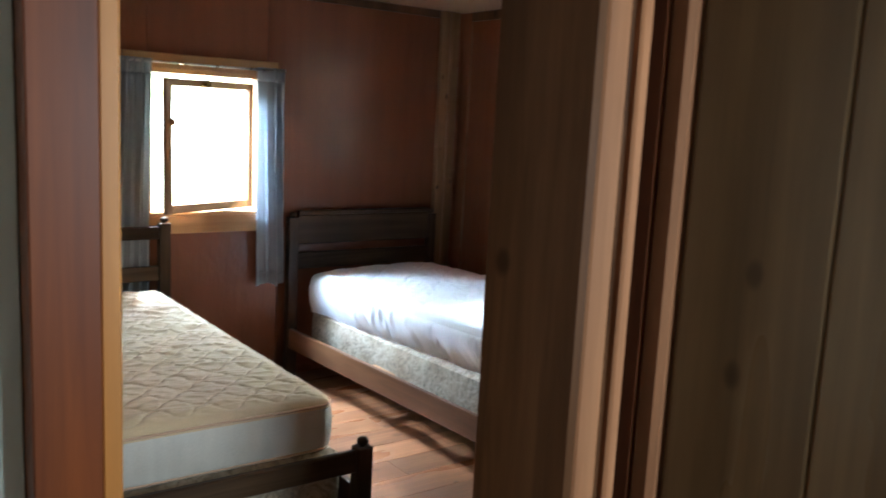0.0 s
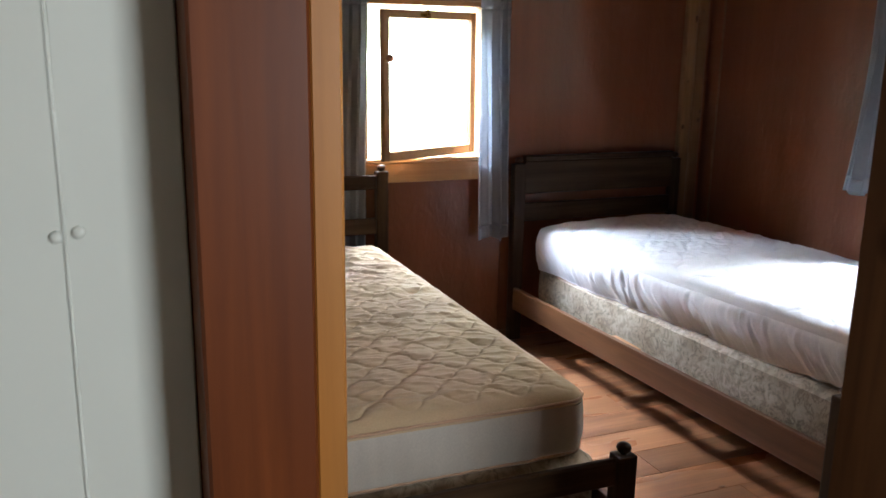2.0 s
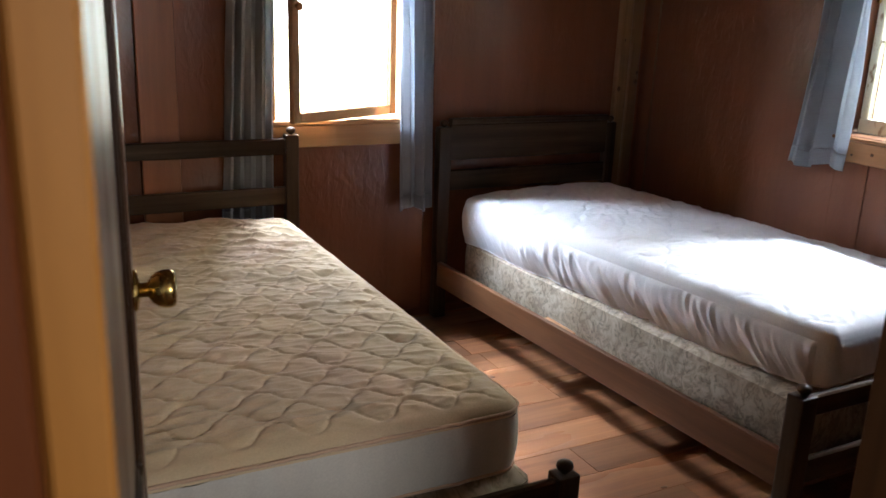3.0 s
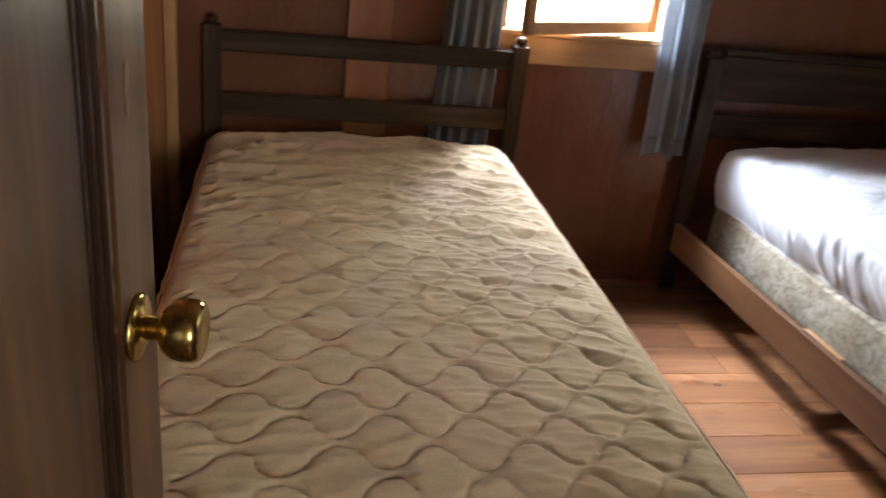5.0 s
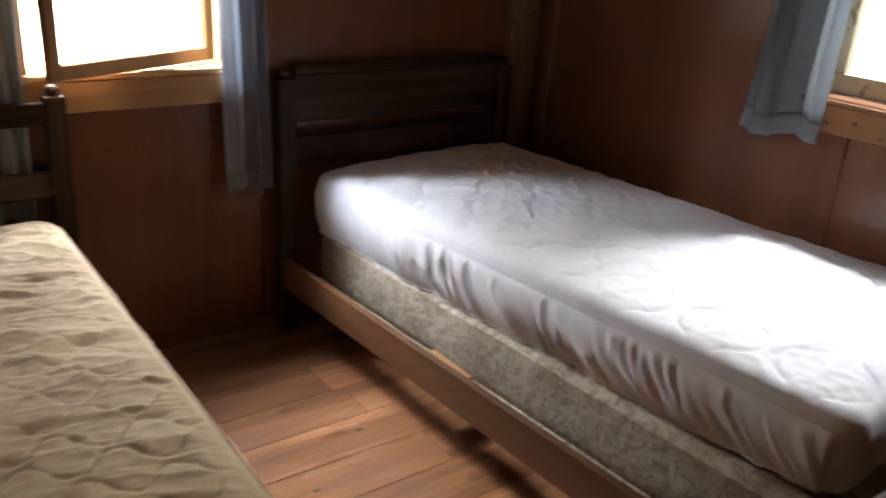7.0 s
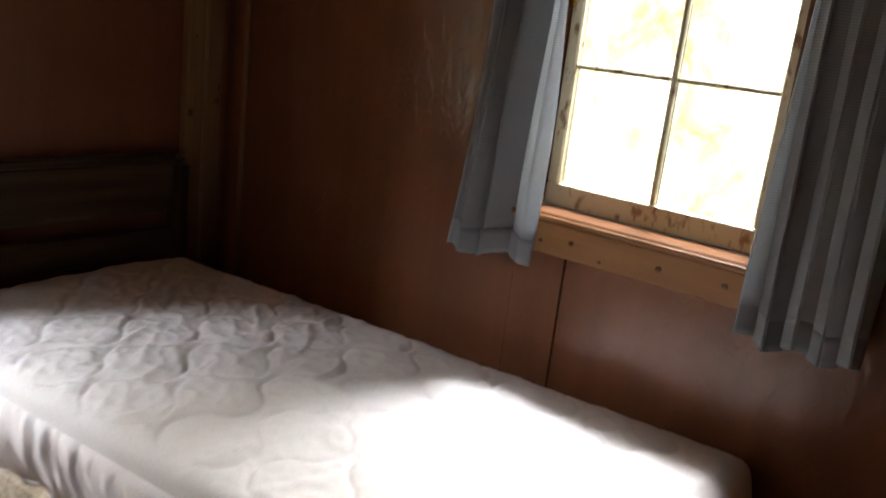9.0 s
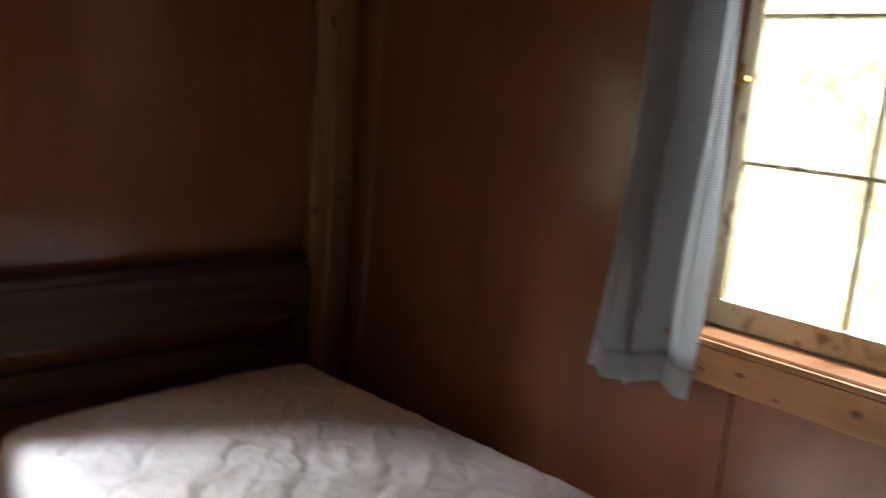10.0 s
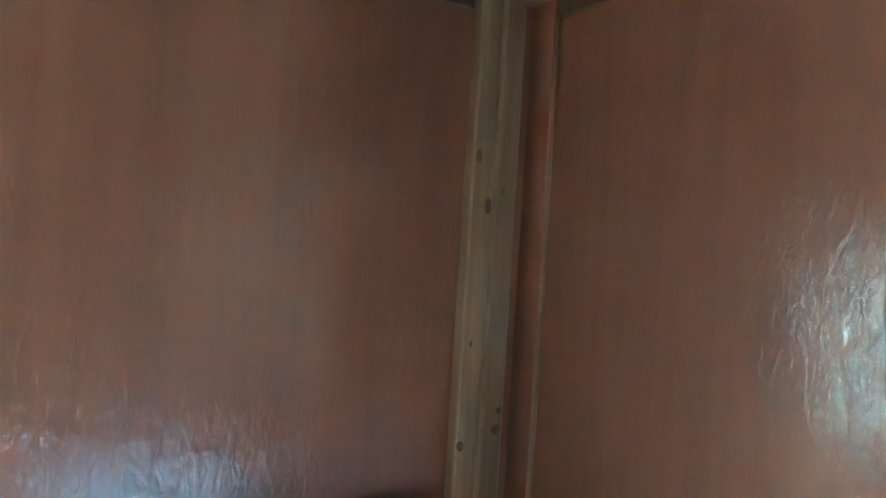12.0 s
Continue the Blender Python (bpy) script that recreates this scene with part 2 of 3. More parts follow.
def boxed(a, b, bevel=0.0, segments=1):
    return box(bmesh.new(), a, b, bevel, segments)


def prism(points, z0, z1):
    """An upright prism over a plan outline given counterclockwise."""
    bm = bmesh.new()
    lo = [bm.verts.new((x, y, z0)) for x, y in points]
    hi = [bm.verts.new((x, y, z1)) for x, y in points]
    bm.faces.new(lo[::-1]), bm.faces.new(hi)
    n = len(points)
    for i in range(n):
        bm.faces.new((lo[i], lo[(i + 1) % n], hi[(i + 1) % n], hi[i]))
    return bm


def lathe(profile, steps=20, matrix=None):
    """Turns a list of (radius, height) about z."""
    bm = bmesh.new()
    rings = [[bm.verts.new((max(r, 1e-4) * math.cos(6.28319 * k / steps), max(r, 1e-4) * math.sin(6.28319 * k / steps), h)) for k in range(steps)] for r, h in profile]
    for a, b in zip(rings, rings[1:]):
        for k in range(steps):
            bm.faces.new((a[k], a[(k + 1) % steps], b[(k + 1) % steps], b[k]))
    bm.faces.new(rings[0][::-1]), bm.faces.new(rings[-1])
    if matrix:
        bmesh.ops.transform(bm, matrix=matrix, verts=bm.verts)
    for f in bm.faces:
        f.smooth = True
    return bm


def wavy(bm, amount, freq=3.0, seed=0.0):
    """Slightly uneven sawn or worn faces."""
    for v in bm.verts:
        d = noise.noise_vector(v.co * freq + Vector((seed, seed * 1.7, 0)))
        v.co += d * amount
    return bm


WORLD = {}


def thing(name, at, label, category, group="", kind="", turn=0.0):
    ob = new(name)
    ob.empty_display_size = 0.1
    ob.matrix_world = pose(*at, 0, 0, turn)
    WORLD[ob.name] = pose(*at, 0, 0, turn)
    return tagged(ob, label, category, group, kind)


def part(name, bm, mat, parent=None, label="", local=False):
    """Links bm as one mesh under parent. Coordinates are the room's, unless local."""
    me = bpy.data.meshes.new(name)
    m = WORLD[parent.name] if parent else Matrix()
    if parent and not local:
        bmesh.ops.transform(bm, matrix=m.inverted(), verts=bm.verts)
    bmesh.ops.recalc_face_normals(bm, faces=bm.faces)
    bm.to_mesh(me)
    bm.free()
    me.materials.append(mat)
    ob = new(name, me)
    if parent:
        ob.parent = parent
    WORLD[ob.name] = m
    return tagged(ob, label)


def solid(name, bm, mat, label, category, kind="", group=""):
    return tagged(part(name, bm, mat), label, category, group, kind)


# ---------- measures of the room ----------
XL, XR, YD, YN, ZC = -0.13, 2.892, 0.14, 3.07, 2.13
W1 = (0.97, 1.60, 0.925, 1.665)
W2 = (1.245, 1.855, 1.005, 2.008)

# ---------- shell ----------
floor = solid("floor", boxed((-1.8, -2.4, -0.12), (3.05, 3.25, -0.014)), REDWOOD, "wooden subfloor under laid boards", "floor", "structure")
bm = boxed((-1.8, -2.4, ZC), (3.05, 3.25, ZC + 0.12))
ceiling = solid("ceiling", bm, PLASTER, "low brown boarded cabin ceiling", "ceiling", "structure")

bm = bmesh.new()
box(bm, (XL - 0.2, YN + 0.012, -0.014), (W1[0], 3.22, ZC)), box(bm, (W1[1], YN + 0.012, -0.014), (XR + 0.16, 3.22, ZC))
box(bm, (W1[0], YN + 0.012, -0.014), (W1[1], 3.22, W1[2])), box(bm, (W1[0], YN + 0.012, W1[3]), (W1[1], 3.22, ZC))
wall_north = solid("wall_north", bm, PLY, "varnished red-brown plywood wall with a window", "wall", "structure")
bm = bmesh.new()
xa, xb = XR + 0.012, XR + 0.16
box(bm, (xa, YD, -0.014), (xb, W2[0], ZC)), box(bm, (xa, W2[1], -0.014), (xb, YN + 0.012, ZC))
box(bm, (xa, W2[0], -0.014), (xb, W2[1], W2[2])), box(bm, (xa, W2[0], W2[3]), (xb, W2[1], ZC))
wall_east = solid("wall_east", bm, PLY, "varnished red-brown plywood wall with a six-pane window", "wall", "structure")
wall_west = solid("wall_west", boxed((XL - 0.2, YD, -0.014), (XL - 0.012, YN + 0.012, ZC)), PLY_LIGHT, "orange-brown varnished plywood wall beside the bed", "wall", "structure")
bm = bmesh.new()
box(bm, (-1.8, 0.086, -0.014), (0.03, YD, ZC)), box(bm, (0.975, 0.036, -0.014), (1.116, YD, ZC)), box(bm, (1.116, 0.118, -0.014), (1.193, YD, ZC)), box(bm, (1.193, 0.036, -0.014), (XR + 0.16, YD, ZC)), box(bm, (0.03, 0.036, 2.03), (0.975, YD, ZC))
wall_south = solid("wall_south", bm, PLY, "thin wooden partition wall with the bedroom doorway", "wall", "structure")

# hall around and behind the walker
bm = bmesh.new()
box(bm, (2.75, -2.4, -0.014), (2.9, 0.036, ZC))
solid("wall_hall_east", bm, WHITE, "pale painted hall wall", "wall", "structure")
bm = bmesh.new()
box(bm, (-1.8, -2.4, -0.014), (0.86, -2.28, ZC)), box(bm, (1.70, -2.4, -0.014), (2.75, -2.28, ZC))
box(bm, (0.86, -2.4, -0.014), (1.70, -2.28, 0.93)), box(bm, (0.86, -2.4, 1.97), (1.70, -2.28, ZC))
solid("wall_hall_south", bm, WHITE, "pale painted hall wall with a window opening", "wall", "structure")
solid("wall_hall_west", boxed((-1.8, -2.28, -0.014), (-1.68, 0.036, ZC)), WHITE, "pale painted hall wall", "wall", "structure")

# outdoors
solid("ground", boxed((-300, -300, -0.9), (300, 300, -0.6)), GRASS, "grassy ground around the cabin", "ground", "structure")
# Emissive cards stand in for daylit trees and haze outside the windows.
solid("backdrop_north", boxed((-9, 8.0, -0.6), (7.4, 8.2, 8)), HAZE, "glowing card of leaves and haze beyond the window", "backdrop", "structure")
solid("backdrop_east", boxed((7.5, -8, -0.6), (7.7, 8.2, 8)), BACKDROP, "glowing card of leaves and haze beyond the window", "backdrop", "structure")

# ---------- trim ----------


def trim(name, a, b, mat, label, bevel=0.003, rough=0.0):
    bm = boxed(a, b, bevel)
    if rough:
        wavy(bm, rough, 4.0, a[0])
    return solid(name, bm, mat, label, "trim", "structure")


post_a = trim("trim", (2.716, 3.028, 0), (2.778, YN - 0.001, ZC - 0.002), POST, "knotty pine corner board", 0.005)
post_b = trim("trim", (2.7785, 3.024, 0), (2.843, YN - 0.001, ZC - 0.002), POST, "knotty pine corner board with a split edge", 0.007)


def knot(parent, at, way, w, h, label="dark knot in the wood"):
    """A dark oval knot just proud of the face that looks along way."""
    bm = lathe(((1.0, 0.0), (0.92, 0.0007), (0.0, 0.0009)), 14)
    m = Matrix.Translation(at) @ Vector(way).to_track_quat("Z", "Y").to_matrix().to_4x4() @ Matrix.Diagonal((w, h, 1, 1))
    bmesh.ops.transform(bm, matrix=m, verts=bm.verts)
    wavy(bm, 0.0015, 60, at[2])
    return part("knot", bm, KNOT, parent, label)


for z, x, w, h in ((1.736, 2.731, 0.009, 0.017), (1.622, 2.764, 0.008, 0.020), (1.30, 2.741, 0.004, 0.008), (1.065, 2.728, 0.010, 0.013)):
    knot(post_a, (x, 3.0278, z), (0, -1, 0), w, h)
for z, x, w, h in ((1.10, 2.822, 0.012, 0.012), (1.145, 2.828, 0.008, 0.009), (1.66, 2.80, 0.004, 0.008)):
    knot(post_b, (x, 3.0238, z), (0, -1, 0), w, h)
trim("trim", (XR - 0.012, 2.966, 0), (XR - 0.0005, 3.022, ZC - 0.002), PLY, "thin brown corner strip", 0.003)
trim("trim", (XR - 0.010, 2.957, 0), (XR - 0.0005, 2.9655, ZC - 0.002), POST, "narrow pale bead beside the corner", 0.003)
trim("trim", (XL + 0.001, 3.034, 0), (-0.088, YN - 0.001, ZC - 0.002), PINE_UP, "pale pine strip in the wall corner", 0.004)
trim("trim", (0.453, 3.046, 0), (0.60, YN - 0.001, ZC - 0.002), PLY_LIGHT, "orange vertical batten board", 0.004)
trim("trim", (-0.08, 3.05, ZC - 0.045), (2.71, YN - 0.001, ZC - 0.001), JAMB, "dark strip below the ceiling", 0.004)
trim("trim", (XR - 0.02, YD + 0.005, ZC - 0.055), (XR - 0.0005, 2.955, ZC - 0.001), JAMB, "dark strip below the ceiling", 0.004)
trim("baseboard", (0.605, 3.056, 0.0), (2.71, YN - 0.001, 0.036), PLY, "low brown baseboard strip", 0.004)
trim("baseboard", (XR - 0.014, YD + 0.005, 0.0), (XR - 0.0005, 2.955, 0.036), PLY, "low brown baseboard strip", 0.004)

# doorway lining
trim("trim", (-0.095, 0.0, 0), (0.0, 0.0655, 2.11), REDWOOD, "red-brown knotty door casing board", 0.003)
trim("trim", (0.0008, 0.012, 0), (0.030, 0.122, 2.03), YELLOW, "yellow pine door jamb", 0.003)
# The shade on this west-facing jamb is put into its dark wood colour.
solid("trim", prism([(0.950, 0.003), (0.9745, 0.003), (0.9745, 0.215), (0.871, 0.215)], 0, 2.03), JAMB, "knotty wooden door jamb, darkened for its shaded face", "trim", "structure")
trim("trim", (0.9755, 0.0, 0), (1.046, 0.0355, 2.11), ORANGE, "orange-brown worn door casing board", 0.006)
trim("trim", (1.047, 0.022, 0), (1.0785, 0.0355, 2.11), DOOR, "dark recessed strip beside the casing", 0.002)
trim("trim", (1.0795, 0.002, 0), (1.114, 0.0355, 2.11), ORANGE, "narrow orange pine casing strip", 0.006)
# Added backing: its dark colour stands in for shade in the open gap.
trim("trim", (1.1165, 0.112, 0), (1.1925, 0.1175, 2.11), DOOR_DARK, "dark strip painting the shade deep in the gap beside the casing", 0.001)
trim("trim", (0.001, 0.0, 2.0315), (0.974, 0.0355, 2.11), REDWOOD, "red-brown door head casing", 0.003)
trim("trim", (1.195, -0.033, 0), (1.262, 0.0355, 2.11), ORANGE, "rounded worn edge board of a second doorway", 0.014)

# ---------- things of the hall ----------
hall_door = thing("door_2", (1.234, -0.042, 0.0), "dark stained wooden plank door standing open", "door", kind="structure", turn=9.0)
for a, b in ((0.0, 0.32), (0.3202, 0.62), (0.6202, 0.80)):
    part("plank", boxed((-0.0175, -b, 0.01), (0.0175, -a, 2.02), 0.008, 2), HALL_DOOR, hall_door, local=True)
part("back", boxed((0.018, -0.798, 0.012), (0.0295, -0.002, 2.018)), DOOR, hall_door, local=True)

# ---------- the open bedroom door ----------
DOOR_LEN = 0.826
door = thing("door_1", (0.036, 0.131, 0.0), "dark brown panelled bedroom door standing open", "door", kind="structure", turn=90 - 8.0)
L, TH = DOOR_LEN, 0.036
lock_stile = part("stile", boxed((L - 0.098, 0, 0.01), (L, TH, 2.01), 0.004), DOOR, door, local=True)
part("stile", boxed((0, 0, 0.01), (0.098, TH, 2.01), 0.004), DOOR, door, local=True)
for z0, z1 in ((0.01, 0.22), (0.62, 0.74), (1.89, 2.01)):
    part("rail", boxed((0.099, 0.001, z0), (L - 0.099, TH - 0.001, z1), 0.003), DOOR, door, local=True)
for z0, z1 in ((0.221, 0.619), (0.741, 1.889)):
    part("panel", boxed((0.128, 0.011, z0 + 0.029), (L - 0.128, TH - 0.011, z1 - 0.029), 0.002), DOOR, door, local=True)
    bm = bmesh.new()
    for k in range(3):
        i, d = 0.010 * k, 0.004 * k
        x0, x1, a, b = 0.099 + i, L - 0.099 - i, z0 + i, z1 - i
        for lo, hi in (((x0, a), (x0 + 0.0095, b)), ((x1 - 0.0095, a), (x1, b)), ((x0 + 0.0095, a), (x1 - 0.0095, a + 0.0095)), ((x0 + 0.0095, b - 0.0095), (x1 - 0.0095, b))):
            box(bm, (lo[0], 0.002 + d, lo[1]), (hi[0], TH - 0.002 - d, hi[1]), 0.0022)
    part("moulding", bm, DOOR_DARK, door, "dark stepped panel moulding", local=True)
turn_out = pose(L - 0.062, 0, 1.005, 90, 0, 0)
knob = part("knob", lathe(((0.011, 0.004), (0.011, 0.020), (0.014, 0.022), (0.020, 0.026), (0.026, 0.034), (0.0285, 0.043), (0.0285, 0.052), (0.026, 0.058), (0.021, 0.060), (0.017, 0.0585), (0.0, 0.058)), 32, turn_out), BRASS, door, "polished brass door knob", local=True)
part("rosette", lathe(((0.030, 0.0), (0.031, 0.003), (0.028, 0.006), (0.018, 0.008), (0.013, 0.010), (0.0, 0.010)), 32, turn_out), BRASS, door, "round brass rosette", local=True)
turn_in = pose(L - 0.062, TH, 1.005, -90, 0, 0)
part("knob", lathe(((0.030, 0.0), (0.028, 0.006), (0.011, 0.010), (0.011, 0.028), (0.020, 0.034), (0.0285, 0.052), (0.026, 0.066), (0.0, 0.068)), 24, turn_in), BRASS, door, "polished brass door knob", local=True)
bm = lathe(((1.0, 0.0), (0.8, 0.0006), (0.0, 0.0008)), 12, pose(L - 0.055, -0.0002, 1.215, 90, 0, 0) @ Matrix.Diagonal((0.008, 0.024, 1, 1)))
part("scar", bm, KNOT, lock_stile, "dark worn scar in the wood", local=True)
for z in (0.25, 1.75):
    part("hinge", lathe(((0.006, -0.045), (0.006, 0.045)), 10, pose(-0.002, TH + 0.006, z)), STEEL, door, "steel hinge barrel", local=True)

# ---------- windows ----------
x0, x1, z0, z1 = W1
win1 = thing("window_1", (1.285, YN, 0.83), "small wooden casement window, sash swung ajar into the room", "window", kind="structure")
part("jamb", boxed((x0, YN - 0.004, z0 + 0.0215), (x0 + 0.022, 3.20, z1 - 0.0225), 0.002), PINE_UP, win1)
part("jamb", boxed((x1 - 0.022, YN - 0.004, z0 + 0.0215), (x1, 3.20, z1 - 0.0225), 0.002), PINE_UP, win1)
part("head", boxed((x0, YN - 0.004, z1 - 0.022), (x1, 3.20, z1), 0.002), PINE_X, win1)
part("sill", boxed((x0, YN - 0.030, z0), (x1, 3.21, z0 + 0.021), 0.004), PINE_X, win1, "pale pine window sill")
part("apron", boxed((x0 + 0.002, YN - 0.022, 0.832), (x1 - 0.002, YN - 0.0005, z0 - 0.001), 0.003), PINE_X, win1, "pale pine board below the sill")
part("head_casing", boxed((0.85, YN - 0.024, z1 + 0.001), (1.66, YN - 0.0005, 1.738), 0.003), PINE_X, win1, "pine board above the window")
SX0, SX1, SZ0, SZ1 = -0.588, 0.0, 0.0, 0.664
m_sash = pose(1.562, 3.128, 0.955, 0, -0.5, 22.5)


def sash_piece(name, a, b, mat, parent, label="", bevel=0.004):
    bm = boxed(a, b, bevel)
    bmesh.ops.transform(bm, matrix=m_sash, verts=bm.verts)
    return part(name, bm, mat, parent, label)


sash_piece("sash_stile", (SX0, 0, SZ0), (SX0 + 0.036, 0.032, SZ1), PINE_UP, win1)
sash_piece("sash_stile", (SX1 - 0.036, 0, SZ0), (SX1, 0.032, SZ1), PINE_UP, win1)
sash_piece("sash_rail", (SX0 + 0.0365, 0.001, SZ0), (SX1 - 0.0365, 0.031, SZ0 + 0.044), PINE_X, win1)
sash_piece("sash_rail", (SX0 + 0.0365, 0.001, SZ1 - 0.036), (SX1 - 0.0365, 0.031, SZ1), PINE_X, win1)
pane = sash_piece("pane", (SX0 + 0.03, 0.014, SZ0 + 0.04), (SX1 - 0.03, 0.018, SZ1 - 0.03), GLASS, win1, bevel=0)
pane.visible_shadow = False
bm = lathe(((0.006, 0.0), (0.006, 0.012), (0.014, 0.016), (0.017, 0.024), (0.013, 0.031), (0.0, 0.033)), 18, m_sash @ pose(SX0 + 0.018, 0, 0.455, 90))
part("sash_knob", bm, PINE_UP, win1, "small wooden sash knob")
bm = boxed((SX0 + 0.215, -0.012, SZ1 - 0.03), (SX0 + 0.275, 0.0, SZ1 - 0.012), 0.003)
box(bm, (SX0 + 0.236, -0.028, SZ1 - 0.038), (SX0 + 0.252, -0.012, SZ1 + 0.004), 0.004)
bmesh.ops.transform(bm, matrix=m_sash, verts=bm.verts)
part("latch", bm, BRASS, win1, "old brass window latch")

y0, y1, z0, z1 = W2
win2 = thing("window_2", (XR, 1.55, 0.91), "six-pane window with peeling cream paint, closed", "window", kind="structure")
part("jamb", boxed((XR - 0.004, y0, z0 + 0.0215), (XR + 0.15, y0 + 0.02, z1 - 0.0225), 0.002), REDWOOD, win2)
part("jamb", boxed((XR - 0.004, y1 - 0.02, z0 + 0.0215), (XR + 0.15, y1, z1 - 0.0225), 0.002), REDWOOD, win2)
part("head", boxed((XR - 0.004, y0, z1 - 0.022), (XR + 0.15, y1, z1), 0.002), REDWOOD, win2)
part("sill", boxed((XR - 0.030, y0 - 0.03, z0 - 0.016), (XR + 0.155, y1 + 0.03, z0 + 0.006), 0.004), SILL, win2, "brown varnished window sill")
# Pale pine strip paints the bright highlight along the sill's front edge.
part("nosing", boxed((XR - 0.0405, y0 - 0.03, z0 - 0.012), (XR - 0.0305, y1 + 0.03, z0 + 0.001), 0.004, 2), PINE_Y, win2, "front edge of the sill, pale to paint its highlight")
apron2 = part("apron", boxed((XR - 0.024, y0 - 0.03, 0.908), (XR - 0.0005, y1 + 0.03, z0 - 0.017), 0.003), PINE_Y, win2, "knotty pine board below the sill")
for y, z, r in ((1.69, 0.95, 0.007), (1.461, 0.948, 0.008), (1.308, 0.95, 0.008), (1.775, 0.938, 0.006), (1.61, 0.924, 0.005)):
    knot(apron2, (XR - 0.0243, y, z), (-1, 0, 0), r, r * 0.8)
part("head_casing", boxed((XR - 0.022, y0 - 0.03, z1 + 0.001), (XR - 0.0005, y1 + 0.03, z1 + 0.062), 0.003), PINE_Y, win2)
FX0, FX1 = XR + 0.062, XR + 0.098
ya, yb, za, zb = y0 + 0.021, y1 - 0.021, z0 + 0.008, z1 - 0.024
part("sash_rail", wavy(boxed((FX0, ya, za), (FX1, yb, za + 0.056), 0.006, 2), 0.0015, 20), CREAM, win2, "cream bottom rail with peeling paint")
part("sash_rail", boxed((FX0, ya, zb - 0.034), (FX1, yb, zb), 0.005), CREAM, win2)
part("sash_stile", boxed((FX0 + 0.001, ya, za + 0.0565), (FX1 - 0.001, ya + 0.038, zb - 0.0345), 0.005), CREAM, win2)
part("sash_stile", boxed((FX0 + 0.001, yb - 0.034, za + 0.0565), (FX1 - 0.001, yb, zb - 0.0345), 0.005), CREAM, win2)
gy0, gy1, gz0, gz1 = ya + 0.038, yb - 0.034, za + 0.0565, zb - 0.0345
ym = 1.546
part("muntin", boxed((FX0 + 0.006, ym - 0.007, gz0), (FX1 - 0.006, ym + 0.007, gz1), 0.003), CREAM, win2)
levels = (1.362, 1.655)
for z in levels:
    part("muntin", boxed((FX0 + 0.007, gy0, z - 0.006), (FX1 - 0.007, ym - 0.0075, z + 0.006), 0.003), CREAM, win2)
    part("muntin", boxed((FX0 + 0.007, ym + 0.0075, z - 0.006), (FX1 - 0.007, gy1, z + 0.006), 0.003), CREAM, win2)
stops = (gz0 - 0.006, *levels, gz1 + 0.006)
for a, b in ((gy0, ym - 0.007), (ym + 0.007, gy1)):
    for c, d in zip(stops, stops[1:]):
        pane = part("pane", boxed((FX0 + 0.016, a, c + 0.006), (FX0 + 0.02, b, d - 0.006)), GLASS, win2)
        pane.visible_shadow = False
bm = boxed((XR + 0.045, 1.822, 1.50), (XR + 0.0605, 1.834, 1.56), 0.002)
box(bm, (XR + 0.040, 1.806, 1.522), (XR + 0.0605, 1.8215, 1.538), 0.003)
part("hook", bm, BRASS, win2, "small brass window hook")

# ---------- curtains ----------


def curtain(name, at, along, width_top, width_bottom, shift, height, folds, label, seed, depth=0.022, back=0.0):
    """A gathered panel on a rod: along is the unit way of the rod, shift moves the hem along it."""
    ob = thing(name, at, label, "curtain", "curtains of the bedroom")
    ax = Vector(along)
    out = Vector((-ax.y, ax.x, 0))
    nu, nv = folds * 20, 40

    def sheet(v0, v1, rows, swell=1.0):
        bm = bmesh.new()
        grid = []
        for j in range(rows + 1):
            v = v0 + (v1 - v0) * j / rows
            line = []
            for i in range(nu + 1):
                u = i / nu
                w = width_top + (width_bottom - width_top) * v
                ph = u * folds * 6.28319 + 0.9 * math.sin(3.1 * v + seed) + 0.8 * math.sin(5.0 * u + seed)
                low = min(1.0, max(0.0, v * 1.7))
                amp = (1 - 10 * back * low) * depth * (0.35 + 0.65 * min(1.0, v * 3.0)) * (0.75 + 0.35 * math.sin(7 * u + seed * 2))
                s = (u - 0.5) * w + shift * v * v + 0.006 * math.sin(2 * ph)
                d = amp * math.sin(ph) * swell + back * low + (0.010 - 0.1 * back * low) * noise.noise((u * 4, v * 3, seed))
                z = -v * height - (0.010 * math.sin(ph * 0.5 + seed) + 0.022 * shift / 0.05 * (u - 0.5)) * v
                p = ax * s + out * d
                line.append(bm.verts.new((p.x, p.y, z)))
            grid.append(line)
        for a, b in zip(grid, grid[1:]):
            for i in range(nu):
                f = bm.faces.new((a[i], a[i + 1], b[i + 1], b[i]))
                f.smooth = True
        return bm

    for nm, a, b, rows, sw in (("header", -0.012, 0.05, 4, 1.15), ("drop", 0.0505, 0.945, nv, 1.0), ("hem", 0.9455, 1.0, 4, 1.0)):
        o = part(nm, sheet(a, b, rows, sw), CURTAIN, ob, local=True)
        md = o.modifiers.new("thickness", "SOLIDIFY")
        md.thickness = 0.006 if nm == "header" else 0.0035
    return ob


C1 = "blue-grey ribbed cotton curtain gathered beside the window"
C2 = "blue-grey ribbed cotton curtain beside the six-pane window"
curtain("curtain", (0.885, 2.998, 1.69), (1, 0, 0), 0.17, 0.21, -0.03, 1.16, 5, C1, 0.4, 0.032, 0.040)
curtain("curtain", (1.603, 3.008, 1.69), (1, 0, 0), 0.15, 0.155, 0.015, 1.15, 3, C1, 1.7, 0.026)
